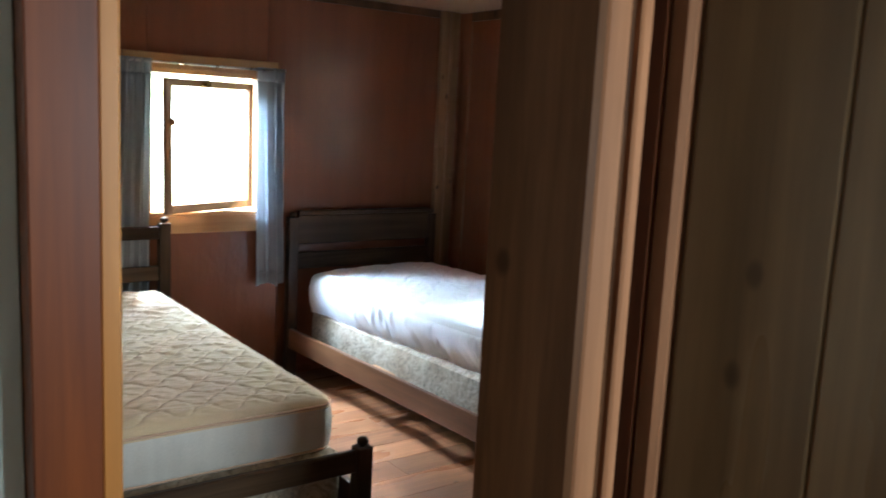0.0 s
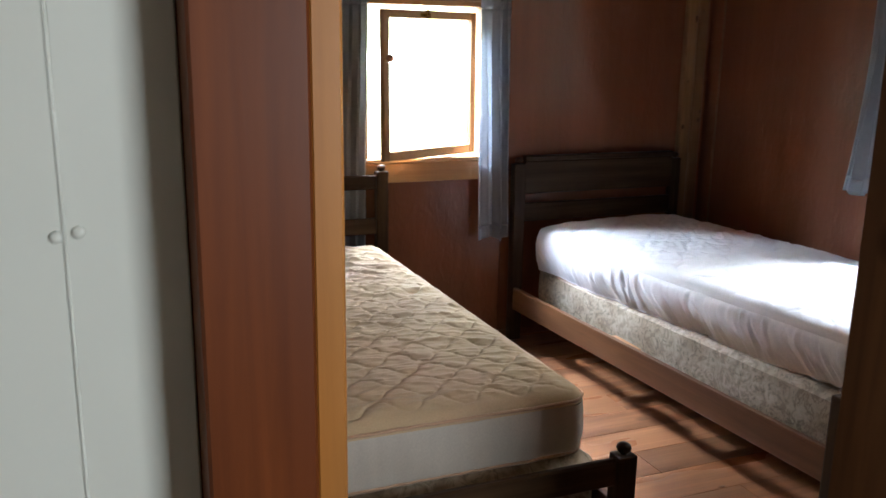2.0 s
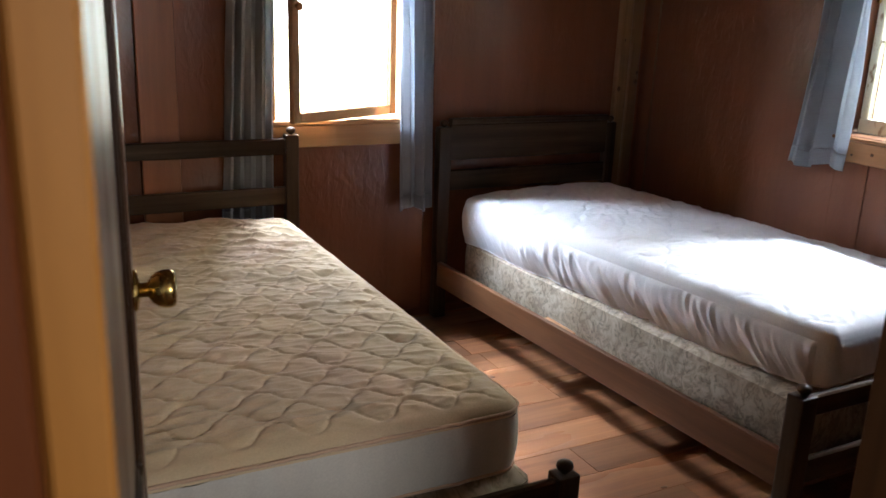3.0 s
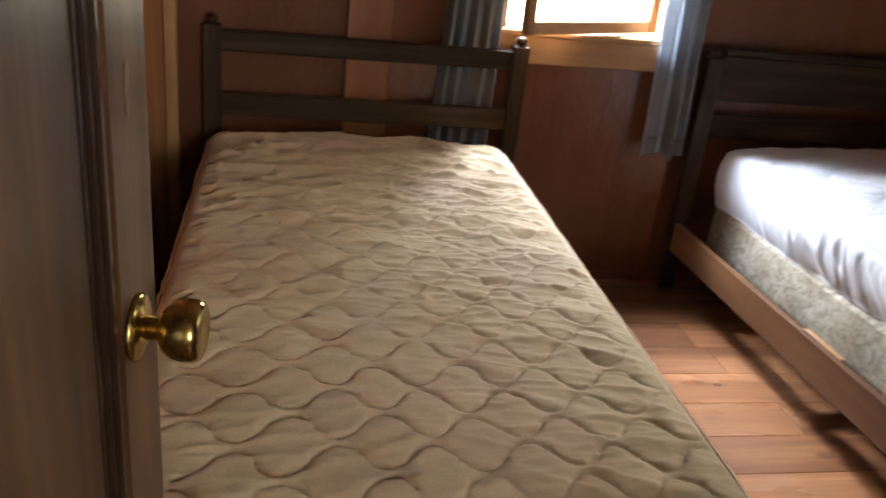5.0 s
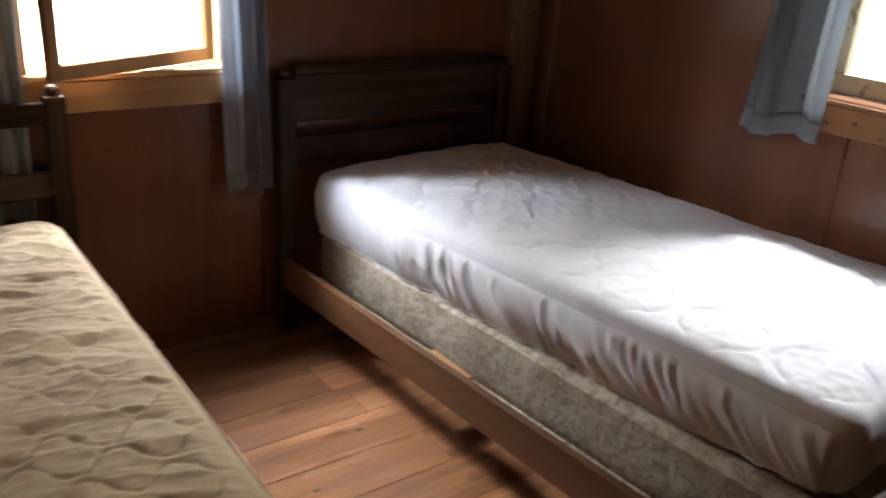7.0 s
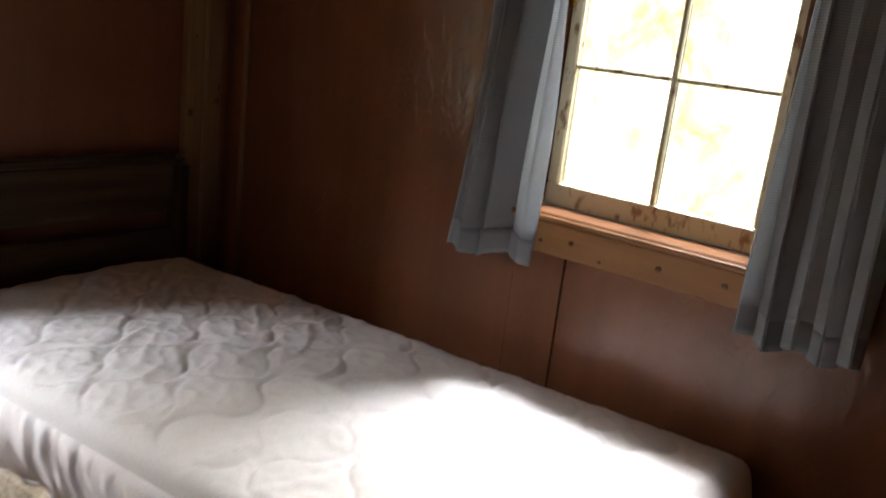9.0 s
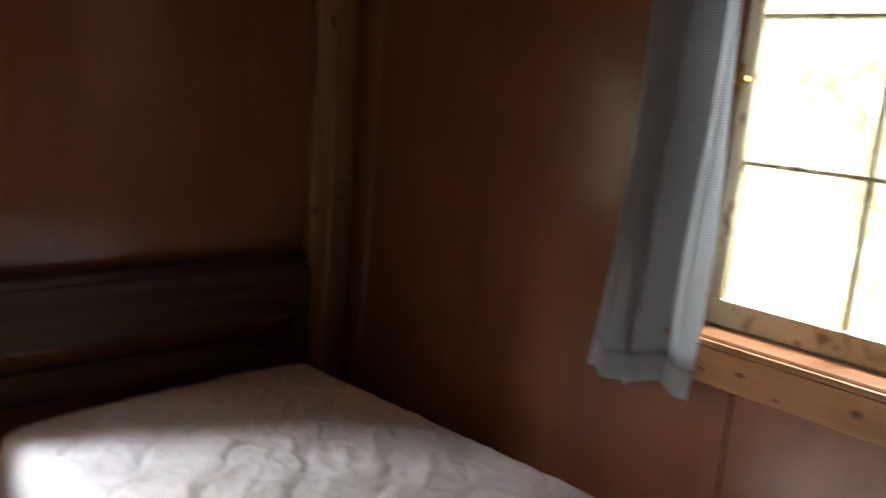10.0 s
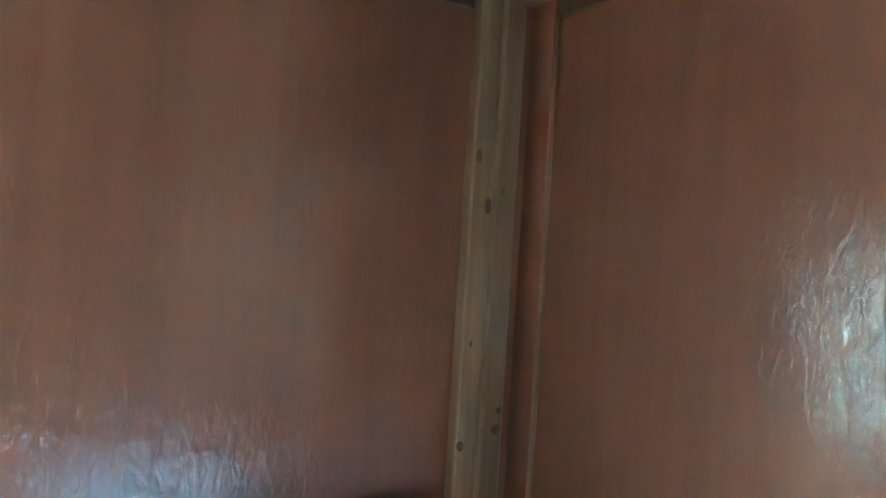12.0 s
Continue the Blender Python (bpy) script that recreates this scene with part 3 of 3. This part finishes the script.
curtain("curtain", (XR - 0.062, 1.86, 2.045), (0, 1, 0), 0.165, 0.262, 0.045, 1.17, 3, C2, 2.2, 0.036)
curtain("curtain", (XR - 0.062, 1.13, 2.045), (0, 1, 0), 0.22, 0.24, 0.0, 1.18, 4, C2, 4.1)


def rod(a, b, label):
    a, b = Vector(a), Vector(b)
    ob = thing("curtain_rod", a, label, "curtain rod", "curtain rods")
    m = Matrix.Translation((a + b) / 2) @ (b - a).to_track_quat("Z", "Y").to_matrix().to_4x4()
    h = (b - a).length / 2
    part("bar", lathe(((0.0055, -h), (0.0055, h)), 12, m), STEEL, ob)
    for e in (a, b):
        w = Vector((0, YN - 0.028 - e.y, 0)) if abs(a.x - b.x) > 0.1 else Vector((XR - 0.026 - e.x, 0, 0))
        bm = bmesh.new()
        p, q = e + Vector((-0.005, -0.005, -0.008)), e + w + Vector((0.005, 0.005, 0.008))
        box(bm, (min(p.x, q.x), min(p.y, q.y), min(p.z, q.z)), (max(p.x, q.x), max(p.y, q.y), max(p.z, q.z)), 0.002)
        part("bracket", bm, STEEL, ob)
    return ob


rod((0.805, 2.998, 1.69), (1.672, 2.998, 1.69), "thin white-metal curtain rod over the small window")
rod((XR - 0.062, 1.01, 2.045), (XR - 0.062, 1.965, 2.045), "thin white-metal curtain rod over the six-pane window")

# ---------- beds ----------


def post(ob, x, y, w, d, h, finial=True):
    bm = boxed((x - w / 2, y - d / 2, 0), (x + w / 2, y + d / 2, h), 0.006, 2)
    p = part("post", bm, DARK_UP, ob)
    if finial:
        part("finial", lathe(((0.009, 0.0), (0.010, 0.005), (0.0165, 0.010), (0.020, 0.018), (0.018, 0.026), (0.011, 0.031), (0.0, 0.033)), 18, Matrix.Translation((x, y, h - 0.002))), DARK_UP, p)


def slat(name, ob, x0, x1, y, t, z0, z1, bow=0.0, mat=None):
    bm = bmesh.new()
    n = 10
    rings = []
    for i in range(n + 1):
        u = i / n
        x = x0 + (x1 - x0) * u
        b = bow * math.sin(3.14159 * u)
        c = 0.005
        rings.append([bm.verts.new((x, yy, zz)) for yy, zz in ((y - t / 2, z0 + c), (y - t / 2 + c, z0), (y + t / 2 - c, z0), (y + t / 2, z0 + c), (y + t / 2, z1 + b - c), (y + t / 2 - c, z1 + b), (y - t / 2 + c, z1 + b), (y - t / 2, z1 + b - c))])
    for a, b in zip(rings, rings[1:]):
        for k in range(8):
            bm.faces.new((a[k], a[(k + 1) % 8], b[(k + 1) % 8], b[k]))
    bm.faces.new(rings[0]), bm.faces.new(rings[-1][::-1])
    return part(name, bm, mat or DARK_X, ob)


def side_rail(ob, x, y0, y1, z0, z1, t=0.024):
    part("side_rail", boxed((x - t / 2, y0, z0), (x + t / 2, y1, z1), 0.004, 2), RAIL_Y, ob, "worn brown wooden side rail")


# bed by the west wall
PW = 0.056
bed1 = thing("bed_frame", (0.53, 2.0, 0.0), "dark stained wooden twin bed frame with slatted headboard", "bed frame", "two bed frames")
HX0, HX1, HY, FY = 0.025, 1.040, 3.018, 1.000
for x in (HX0, HX1):
    post(bed1, x, HY, PW, 0.05, 0.895)
    post(bed1, x, FY, PW, 0.05, 0.430)
for z0, z1 in ((0.600, 0.677), (0.812, 0.879)):
    slat("headboard_rail", bed1, HX0 + PW / 2 + 0.0005, HX1 - PW / 2 - 0.0005, HY, 0.022, z0, z1)
for z0, z1 in ((0.155, 0.235), (0.346, 0.421)):
    slat("footboard_rail", bed1, HX0 + PW / 2 + 0.0005, HX1 - PW / 2 - 0.0005, FY, 0.022, z0, z1)
for x in (HX0, HX1):
    side_rail(bed1, x, FY + 0.0255, HY - 0.0255, 0.165, 0.285)

# bed by the east wall, racked so that its foot stands further east
bed2 = thing("bed_frame", (2.21, 2.0, 0.0), "dark stained wooden twin bed frame with solid headboard", "bed frame", "two bed frames")
GX0, GX1, GY, GF, RACK = 1.752, 2.684, 3.018, 1.035, 0.046


def racked(y):
    return RACK * (GY - y)


for x, w in ((GX0, 0.062), (GX1, 0.05)):
    post(bed2, x, GY, w, 0.05, 0.905)
    post(bed2, x + racked(GF), GF, w, 0.055, 0.455)
a, b = GX0 + 0.0315, GX1 - 0.0255
slat("headboard_panel", bed2, a, b, GY, 0.022, 0.752, 0.915)
slat("headboard_rail", bed2, a, b, GY, 0.022, 0.612, 0.706)
slat("headboard_cap", bed2, a, b, GY, 0.042, 0.9155, 0.942)
a, b = a + racked(GF), b + racked(GF)
slat("footboard_rail", bed2, a, b, GF, 0.022, 0.385, 0.447)
slat("footboard_rail", bed2, a, b, GF, 0.022, 0.175, 0.255)
for x in (GX0 - 0.012, GX1 + 0.006):
    y0, y1 = GF + 0.028, GY - 0.0255
    bm = boxed((x - 0.012, y0, 0.165), (x + 0.012, y1, 0.278), 0.004, 2)
    for v in bm.verts:
        v.co.x += racked(v.co.y)
    part("side_rail", bm, RAIL_Y, bed2, "worn brown wooden side rail")

for ob, x0, x1, lean in ((bed1, HX0 + 0.0125, HX1 - 0.0125, 0.0), (bed2, GX0 + 0.002, GX1 - 0.0075, 1.0)):
    for y in (1.25, 1.75, 2.25, 2.75):
        d = lean * racked(y)
        part("bed_slat", boxed((x0 + d, y - 0.035, 0.180), (x1 + d, y + 0.035, 0.1992), 0.002), RAIL_Y, ob)
part("cleat", boxed((GX0 + 0.0015 + racked(2.02), 2.02, 0.2), (GX0 + 0.023 + racked(2.02), 2.20, 0.272), 0.002), PINE_Y, bed2, "pale pine cleat inside the rail")


def ogee(x, y, p, a, l):
    """Depth of the nearest stitched line of an ogee quilting pattern: 0 on the line, 1 midway."""
    k0 = math.floor(y / p)
    best = 1.0
    for k in (k0 - 1, k0, k0 + 1, k0 + 2):
        w = math.sin(6.28319 * x / l)
        yk = k * p + (a if k % 2 else -a) * math.copysign(abs(w) ** 0.75, w)
        best = min(best, abs(y - yk) / (p * 0.5))
    return min(best, 1.0)


def cushion(hx, hy, z0, z1, step, edge, corner, top, side, hem, rows=9):
    """A soft block: rounded plan, rounded upper edge; top(x, y) adds height, side(s, v) pushes out, hem(s) lifts the lower edge."""
    bm_top, bm_side = bmesh.new(), bmesh.new()
    nx, ny = round(2 * hx / step), round(2 * hy / step)

    def plan(x, y):
        qx, qy = abs(x) - (hx - corner), abs(y) - (hy - corner)
        if qx > 0 and qy > 0:
            d = math.hypot(qx, qy)
            m = max(qx, qy)
            qx, qy = qx * m / d, qy * m / d
            x, y = math.copysign(hx - corner + qx, x), math.copysign(hy - corner + qy, y)
        return x, y

    def inset(x, y):
        qx, qy = abs(x) - (hx - corner), abs(y) - (hy - corner)
        return corner - (max(qx, qy) if min(qx, qy) <= 0 else math.hypot(qx, qy))

    grid = []
    for j in range(ny + 1):
        line = []
        for i in range(nx + 1):
            x, y = plan(-hx + 2 * hx * i / nx, -hy + 2 * hy * j / ny)
            e = max(inset(x, y), 0.0)
            z = z1 - (edge - math.sqrt(max(edge * edge - (edge - e) ** 2, 0.0)) if e < edge else 0.0)
            line.append(bm_top.verts.new((x, y, z + top(x, y) * min(1.0, e / 0.06))))
        grid.append(line)
    for a, b in zip(grid, grid[1:]):
        for i in range(nx):
            bm_top.faces.new((a[i], a[i + 1], b[i + 1], b[i])).smooth = True
    ring = [v.co.copy() for v in grid[0][:-1]] + [r[-1].co.copy() for r in grid[:-1]] + [v.co.copy() for v in grid[-1][:0:-1]] + [r[0].co.copy() for r in grid[:0:-1]]
    n, s = len(ring), 0.0
    cols = []
    for k, c in enumerate(ring):
        t = ring[(k + 1) % n] - ring[k - 1]
        o = Vector((t.y, -t.x, 0)).normalized()
        lo = z0 + hem(s, c)
        cols.append([bm_side.verts.new((*(c.xy + o.xy * (side(s, v, c) + (0.006 * math.sin(3.14159 * v)))), c.z + (lo - c.z) * v)) for v in [r / rows for r in range(rows + 1)]])
        s += (ring[(k + 1) % n] - c).length
    for k in range(n):
        a, b = cols[k], cols[(k + 1) % n]
        for r in range(rows):
            bm_side.faces.new((a[r], a[r + 1], b[r + 1], b[r])).smooth = True
    bm_side.faces.new([c[-1] for c in cols])
    return bm_top, bm_side, [c[-1].co.copy() for c in cols]


def cord(points, radius, steps=6):
    bm = bmesh.new()
    rings = []
    n = len(points)
    for k in range(n):
        t = (points[(k + 1) % n] - points[k - 1]).normalized()
        o = Vector((t.y, -t.x, 0)).normalized()
        rings.append([bm.verts.new(points[k] + o * radius * math.cos(6.28319 * q / steps) + Vector((0, 0, radius * math.sin(6.28319 * q / steps)))) for q in range(steps)])
    for k in range(n):
        a, b = rings[k], rings[(k + 1) % n]
        for q in range(steps):
            bm.faces.new((a[q], b[q], b[(q + 1) % steps], a[(q + 1) % steps])).smooth = True
    return bm


def folds(x, y, seed):
    """Soft creases of pulled cloth."""
    a = noise.noise((x * 5, y * 11, seed)) * 0.5 + noise.noise((x * 9, y * 26, seed + 3)) * 0.35
    r = 1 - abs(noise.noise((x * 7 + y * 3, y * 15, seed + 7)))
    f = 1 - abs(noise.noise((x * 13 - y * 4, y * 27 + x * 5, seed + 11)))
    g = 1 - abs(noise.noise((x * 24 + y * 9, y * 34 - x * 12, seed + 17)))
    return 0.006 * a + 0.006 * max(r - 0.74, 0) / 0.26 + 0.0045 * max(f - 0.78, 0) / 0.22 + 0.0022 * max(g - 0.75, 0) / 0.25


# box springs
def plain(s, v, c):
    return 0.003 * noise.noise((s * 6, v * 2, 1.0))


def box_spring(at, turn, hx, hy, z0, z1, label):
    ob = thing("box_spring", at, label, "box spring", "box springs", turn=turn)
    t, s, low = cushion(hx, hy, z0, z1, 0.03, 0.02, 0.04, lambda x, y: 0.0, plain, lambda s, c: 0.0, 5)
    part("top_cloth", t, DAMASK, ob, local=True)
    part("side_cloth", s, DAMASK, ob, local=True)
    part("piping", cord([p + Vector((0, 0, 0.004)) for p in low], 0.006), DAMASK, ob, local=True)


box_spring((0.532, 2.0, 0.0), 0, 0.478, 0.93, 0.2, 0.395, "worn pale damask box spring in the bed frame")
box_spring((2.294, 2.03, 0.0), 3.0, 0.408, 0.935, 0.2, 0.392, "worn cream floral damask box spring, slightly askew")

# mattresses
mattress1 = thing("mattress", (0.508, 2.014, 0.0), "cream quilted mattress pad with stains, unmade", "mattress", "mattresses")


def top1(x, y):
    w = noise.noise((x * 4, y * 4, 9.0)) * 0.017
    d = ogee(x + 0.041 + 1.1 * w, y - 0.065 + 0.9 * w, 0.0765, 0.029, 0.152)
    far = min(1.0, max(0.0, 0.5 + y * 0.9))
    crown = 0.012 * (1 - (x / 0.49) ** 2)
    soft = 1.0 - 0.6 * far
    pucker = 0.0022 * noise.noise((x * 55, y * 70, 2.0)) * math.exp(-(d / 0.4) ** 2) + 0.0012 * noise.noise((x * 30, y * 90, 8.0))
    pull = 1 - abs(noise.noise((x * 2.6 + 1.1 * math.sin(y * 3.0), y * 9.0 + x * 2.0, 21.0)))
    tuck = 1 - abs(noise.noise((x * 4.5 - y * 2.0, y * 15.0 - x * 3.0, 33.0)))
    crease = 0.008 * max(pull - 0.72, 0) / 0.28 + 0.004 * max(tuck - 0.75, 0) / 0.25 + 0.006 * noise.noise((x * 3.0, y * 6.0, 5.0))
    return crown + pucker - 0.0042 * soft * math.exp(-(d / 0.09) ** 2) + 0.0032 * soft * math.sin(1.5708 * d) + 1.6 * crease * (0.18 + 0.75 * far) + 0.95 * folds(x * 0.45, y * 0.75, 2.0) * (0.6 + 0.6 * far)


t, s, low = cushion(0.487, 0.917, 0.397, 0.566, 0.0042, 0.028, 0.06, top1, lambda s, v, c: 0.004 * noise.noise((s * 7, v * 3, 4.0)) + 0.003 * noise.noise((s * 30, v, 6.0)), lambda s, c: 0.0, 8)
ring = [v.copy() for v in low]
part("quilted_top", t, QUILT, mattress1, "cream pad top with ogee quilting", local=True)
part("side_cloth", s, SIDE, mattress1, "smooth pale stretch side", local=True)
part("piping", cord([p + Vector((0, 0, 0.152)) for p in ring], 0.0045), PIPING, mattress1, "tan corded edge", local=True)
part("piping", cord([p + Vector((0, 0, 0.006)) for p in ring], 0.0045), PIPING, mattress1, "tan corded edge", local=True)

mattress2 = thing("mattress", (2.357, 2.064, 0.0), "white mattress with a loose quilted cover, lying askew", "mattress", "mattresses", turn=5.0)


def top2(x, y):
    d = ogee(x, y + 0.03, 0.12, 0.045, 0.27)
    crown = 0.020 * (1 - (x / 0.43) ** 2)
    head = math.exp(-((y - 0.32) / 0.36) ** 2)
    u, v = x * 0.8 + y * 0.6, y * 0.8 - x * 0.6
    a = 1 - abs(noise.noise((u * 7.0, v * 15.0, 41.0)))
    b = 1 - abs(noise.noise((u * 16.0 + v * 5.0, v * 22.0, 47.0)))
    crinkle = 0.0085 * max(a - 0.72, 0) / 0.28 + 0.005 * max(b - 0.72, 0) / 0.28
    return crown - 0.0055 * math.exp(-(d / 0.085) ** 2) + 0.003 * math.sin(1.5708 * d) + 0.5 * crinkle * (0.25 + 0.95 * head) + 0.8 * folds(x * 0.6, y * 0.45, 5.0)


def ridge(x, y, z, sharp):
    return max(1 - abs(noise.noise((x, y, z))) - sharp, 0.0) / (1 - sharp)


def gathers(s, v, c):
    """Slanted pull folds that run from the seam down to the elastic hem."""
    calm = 1 - 0.8 * min(1.0, max(0.0, (c.y - 0.42) / 0.3))
    calm *= 0.12 if c.y < -0.9 else 1.0
    bend = s + 0.02 * noise.noise((s * 5, v * 2, 1.0))
    big = ridge(bend * 17 - v * 2.2, v * 0.5, 8.0, 0.45)
    mid = ridge(bend * 29 - v * 2.6, v * 0.8, 3.0, 0.5)
    fine = ridge(bend * 58 - v * 3.0, v * 1.2, 6.0, 0.5)
    return calm * (0.027 * big * v ** 0.6 * (1 - 0.55 * v * v) + 0.024 * mid * v ** 0.45 * (1 - 0.8 * v * v) + 0.006 * fine * v ** 0.3 * (1 - v)) + 0.006 * v * (1 - v) - 0.014 * v * v


def ridden_up(s, c):
    mid = math.exp(-((c.y + 0.1) / 0.5) ** 2)
    foot = min(1.0, max(0.0, (-c.y - 0.45) / 0.5))
    tuck = math.exp(-((c.y + 0.26) / 0.035) ** 2) * (1 if c.x < 0 else 0)
    return 0.012 * mid + 0.035 * foot + 0.016 * tuck + 0.012 * noise.noise((s * 3, 0.0, 2.0)) + 0.006


t, s, low = cushion(0.455, 0.945, 0.375, 0.592, 0.006, 0.04, 0.055, top2, gathers, ridden_up, 20)
part("cover_top", t, SHEET, mattress2, "white quilted cover top with creases", local=True)
part("cover_side", s, SHEET, mattress2, "loose gathered white cover skirt", local=True)
part("hem", cord(low, 0.003), SHEET, mattress2, "elastic hem of the cover", local=True)
t, s, low = cushion(0.405, 0.915, 0.3925, 0.50, 0.03, 0.02, 0.06, lambda x, y: 0.0, plain, lambda s, c: 0.0, 3)
part("ticking", s, DAMASK, mattress2, "floral mattress ticking under the cover", local=True)
t.free()

# ---------- small pieces last: wall sheets, painted boards, floor planks ----------


def piece(name, a, b, mat, parent, c=0.0015):
    return part(name, boxed(a, b), mat, parent)


def sheet_n(x0, x1, z0, z1, mat=PLY):
    return piece("panel", (x0, YN, z0), (x1, YN + 0.0115, z1), mat, wall_north)


def sheet_e(y0, y1, z0, z1, mat=PLY):
    return piece("panel", (XR, y0, z0), (XR + 0.0115, y1, z1), mat, wall_east)


sheet_n(XL, 0.449, 0, ZC), sheet_n(0.453, W1[0] - 0.001, 0, ZC)
sheet_n(W1[0] + 0.001, 1.606, W1[3] + 0.001, ZC), sheet_n(W1[0] + 0.001, 1.684, 0, 0.925)
sheet_n(1.610, 2.74, 0.927, ZC), sheet_n(1.688, 2.74, 0, 0.925), sheet_n(2.742, XR, 0, ZC)
sheet_e(1.857, 2.99, 0, ZC), sheet_e(2.992, YN, 0, ZC)
sheet_e(1.714, 1.856, 0, 0.99), sheet_e(YD + 0.002, 1.708, 0, 0.99), sheet_e(W2[0] + 0.001, W2[1] - 0.001, W2[3] + 0.001, ZC)
sheet_e(YD + 0.002, 1.243, 0.991, ZC)
for k, (a, b) in enumerate(((0.145, 0.74), (0.744, 1.35), (1.354, 1.96), (1.964, 2.52), (2.524, 3.065))):
    piece("panel", (XL - 0.0115, a, 0), (XL, b, ZC), PLY_LIGHT, wall_west)

edges = (-1.67, -1.30, -0.93, -0.56, -0.193, -0.0952)
for a, b in zip(edges, edges[1:]):
    bm = boxed((a + 0.0004, 0.066, 0), (b - 0.0004, 0.0855, ZC), 0.0015)
    part("board", bm, WHITE, wall_south, "pale green-white painted board")

for x in edges[1:-1]:
    line = [Vector((x + 0.0012 * noise.noise((0.0, z * 0.03, x)), 0.0652 - 0.0006 * noise.noise((z * 0.07, 0.0, x)), 0.01 + z * 0.01)) for z in range(211)]
    bm = bmesh.new()
    rings = [[bm.verts.new(p + Vector((r * q, o, 0))) for q, o in ((-1, 0.002), (-0.5, -0.0006), (0.5, -0.0006), (1, 0.002))] for p in line for r in (0.0017 + 0.0009 * noise.noise((p.z * 9, x, 3.0)),)]
    for a, b in zip(rings, rings[1:]):
        for k in range(3):
            bm.faces.new((a[k], a[k + 1], b[k + 1], b[k])).smooth = True
    part("caulk", bm, WHITE, wall_south, "wavy painted caulk in the joint")

for x, z in ((-0.199, 1.283), (-0.182, 1.286)):
    bm = lathe(((0.0058, 0.0), (0.0052, 0.002), (0.003, 0.0032), (0.0, 0.0035)), 12, pose(x, 0.066, z, 90, 0, 0))
    part("nail_head", bm, WHITE, wall_south, "painted-over nail head")

rng = random.Random(5)
PWID = 0.166
y = 0.05
while y < YN:
    x = XL - rng.random() * 1.1
    while x < XR:
        ln = 1.22
        a, b = max(x, XL), min(x + ln, XR)
        if b - a > 0.02:
            bm = bmesh.new()
            y1p = min(y + PWID, YN)
            e = 0.0012
            lo = [bm.verts.new(p) for p in ((a + 0.0004, y + 0.0004, -0.0135), (b - 0.0004, y + 0.0004, -0.0135), (b - 0.0004, y1p - 0.0004, -0.0135), (a + 0.0004, y1p - 0.0004, -0.0135))]
            mi = [bm.verts.new((v.co.x, v.co.y, -e)) for v in lo]
            hi = [bm.verts.new(p) for p in ((a + e, y + e, 0), (b - e, y + e, 0), (b - e, y1p - e, 0), (a + e, y1p - e, 0))]
            bm.faces.new(hi)
            for k in range(4):
                q = (k + 1) % 4
                bm.faces.new((lo[k], lo[q], mi[q], mi[k])), bm.faces.new((mi[k], mi[q], hi[q], hi[k]))
            part("plank", bm, PLANK, floor)
        x += ln
    y += PWID

for x, y, w in ((1.643, 2.307, 0.016), (1.732, 1.388, 0.014), (1.40, 2.12, 0.010)):
    knot(floor, (x, y, 0.0002), (0, 0, 1), w, w * 0.55)
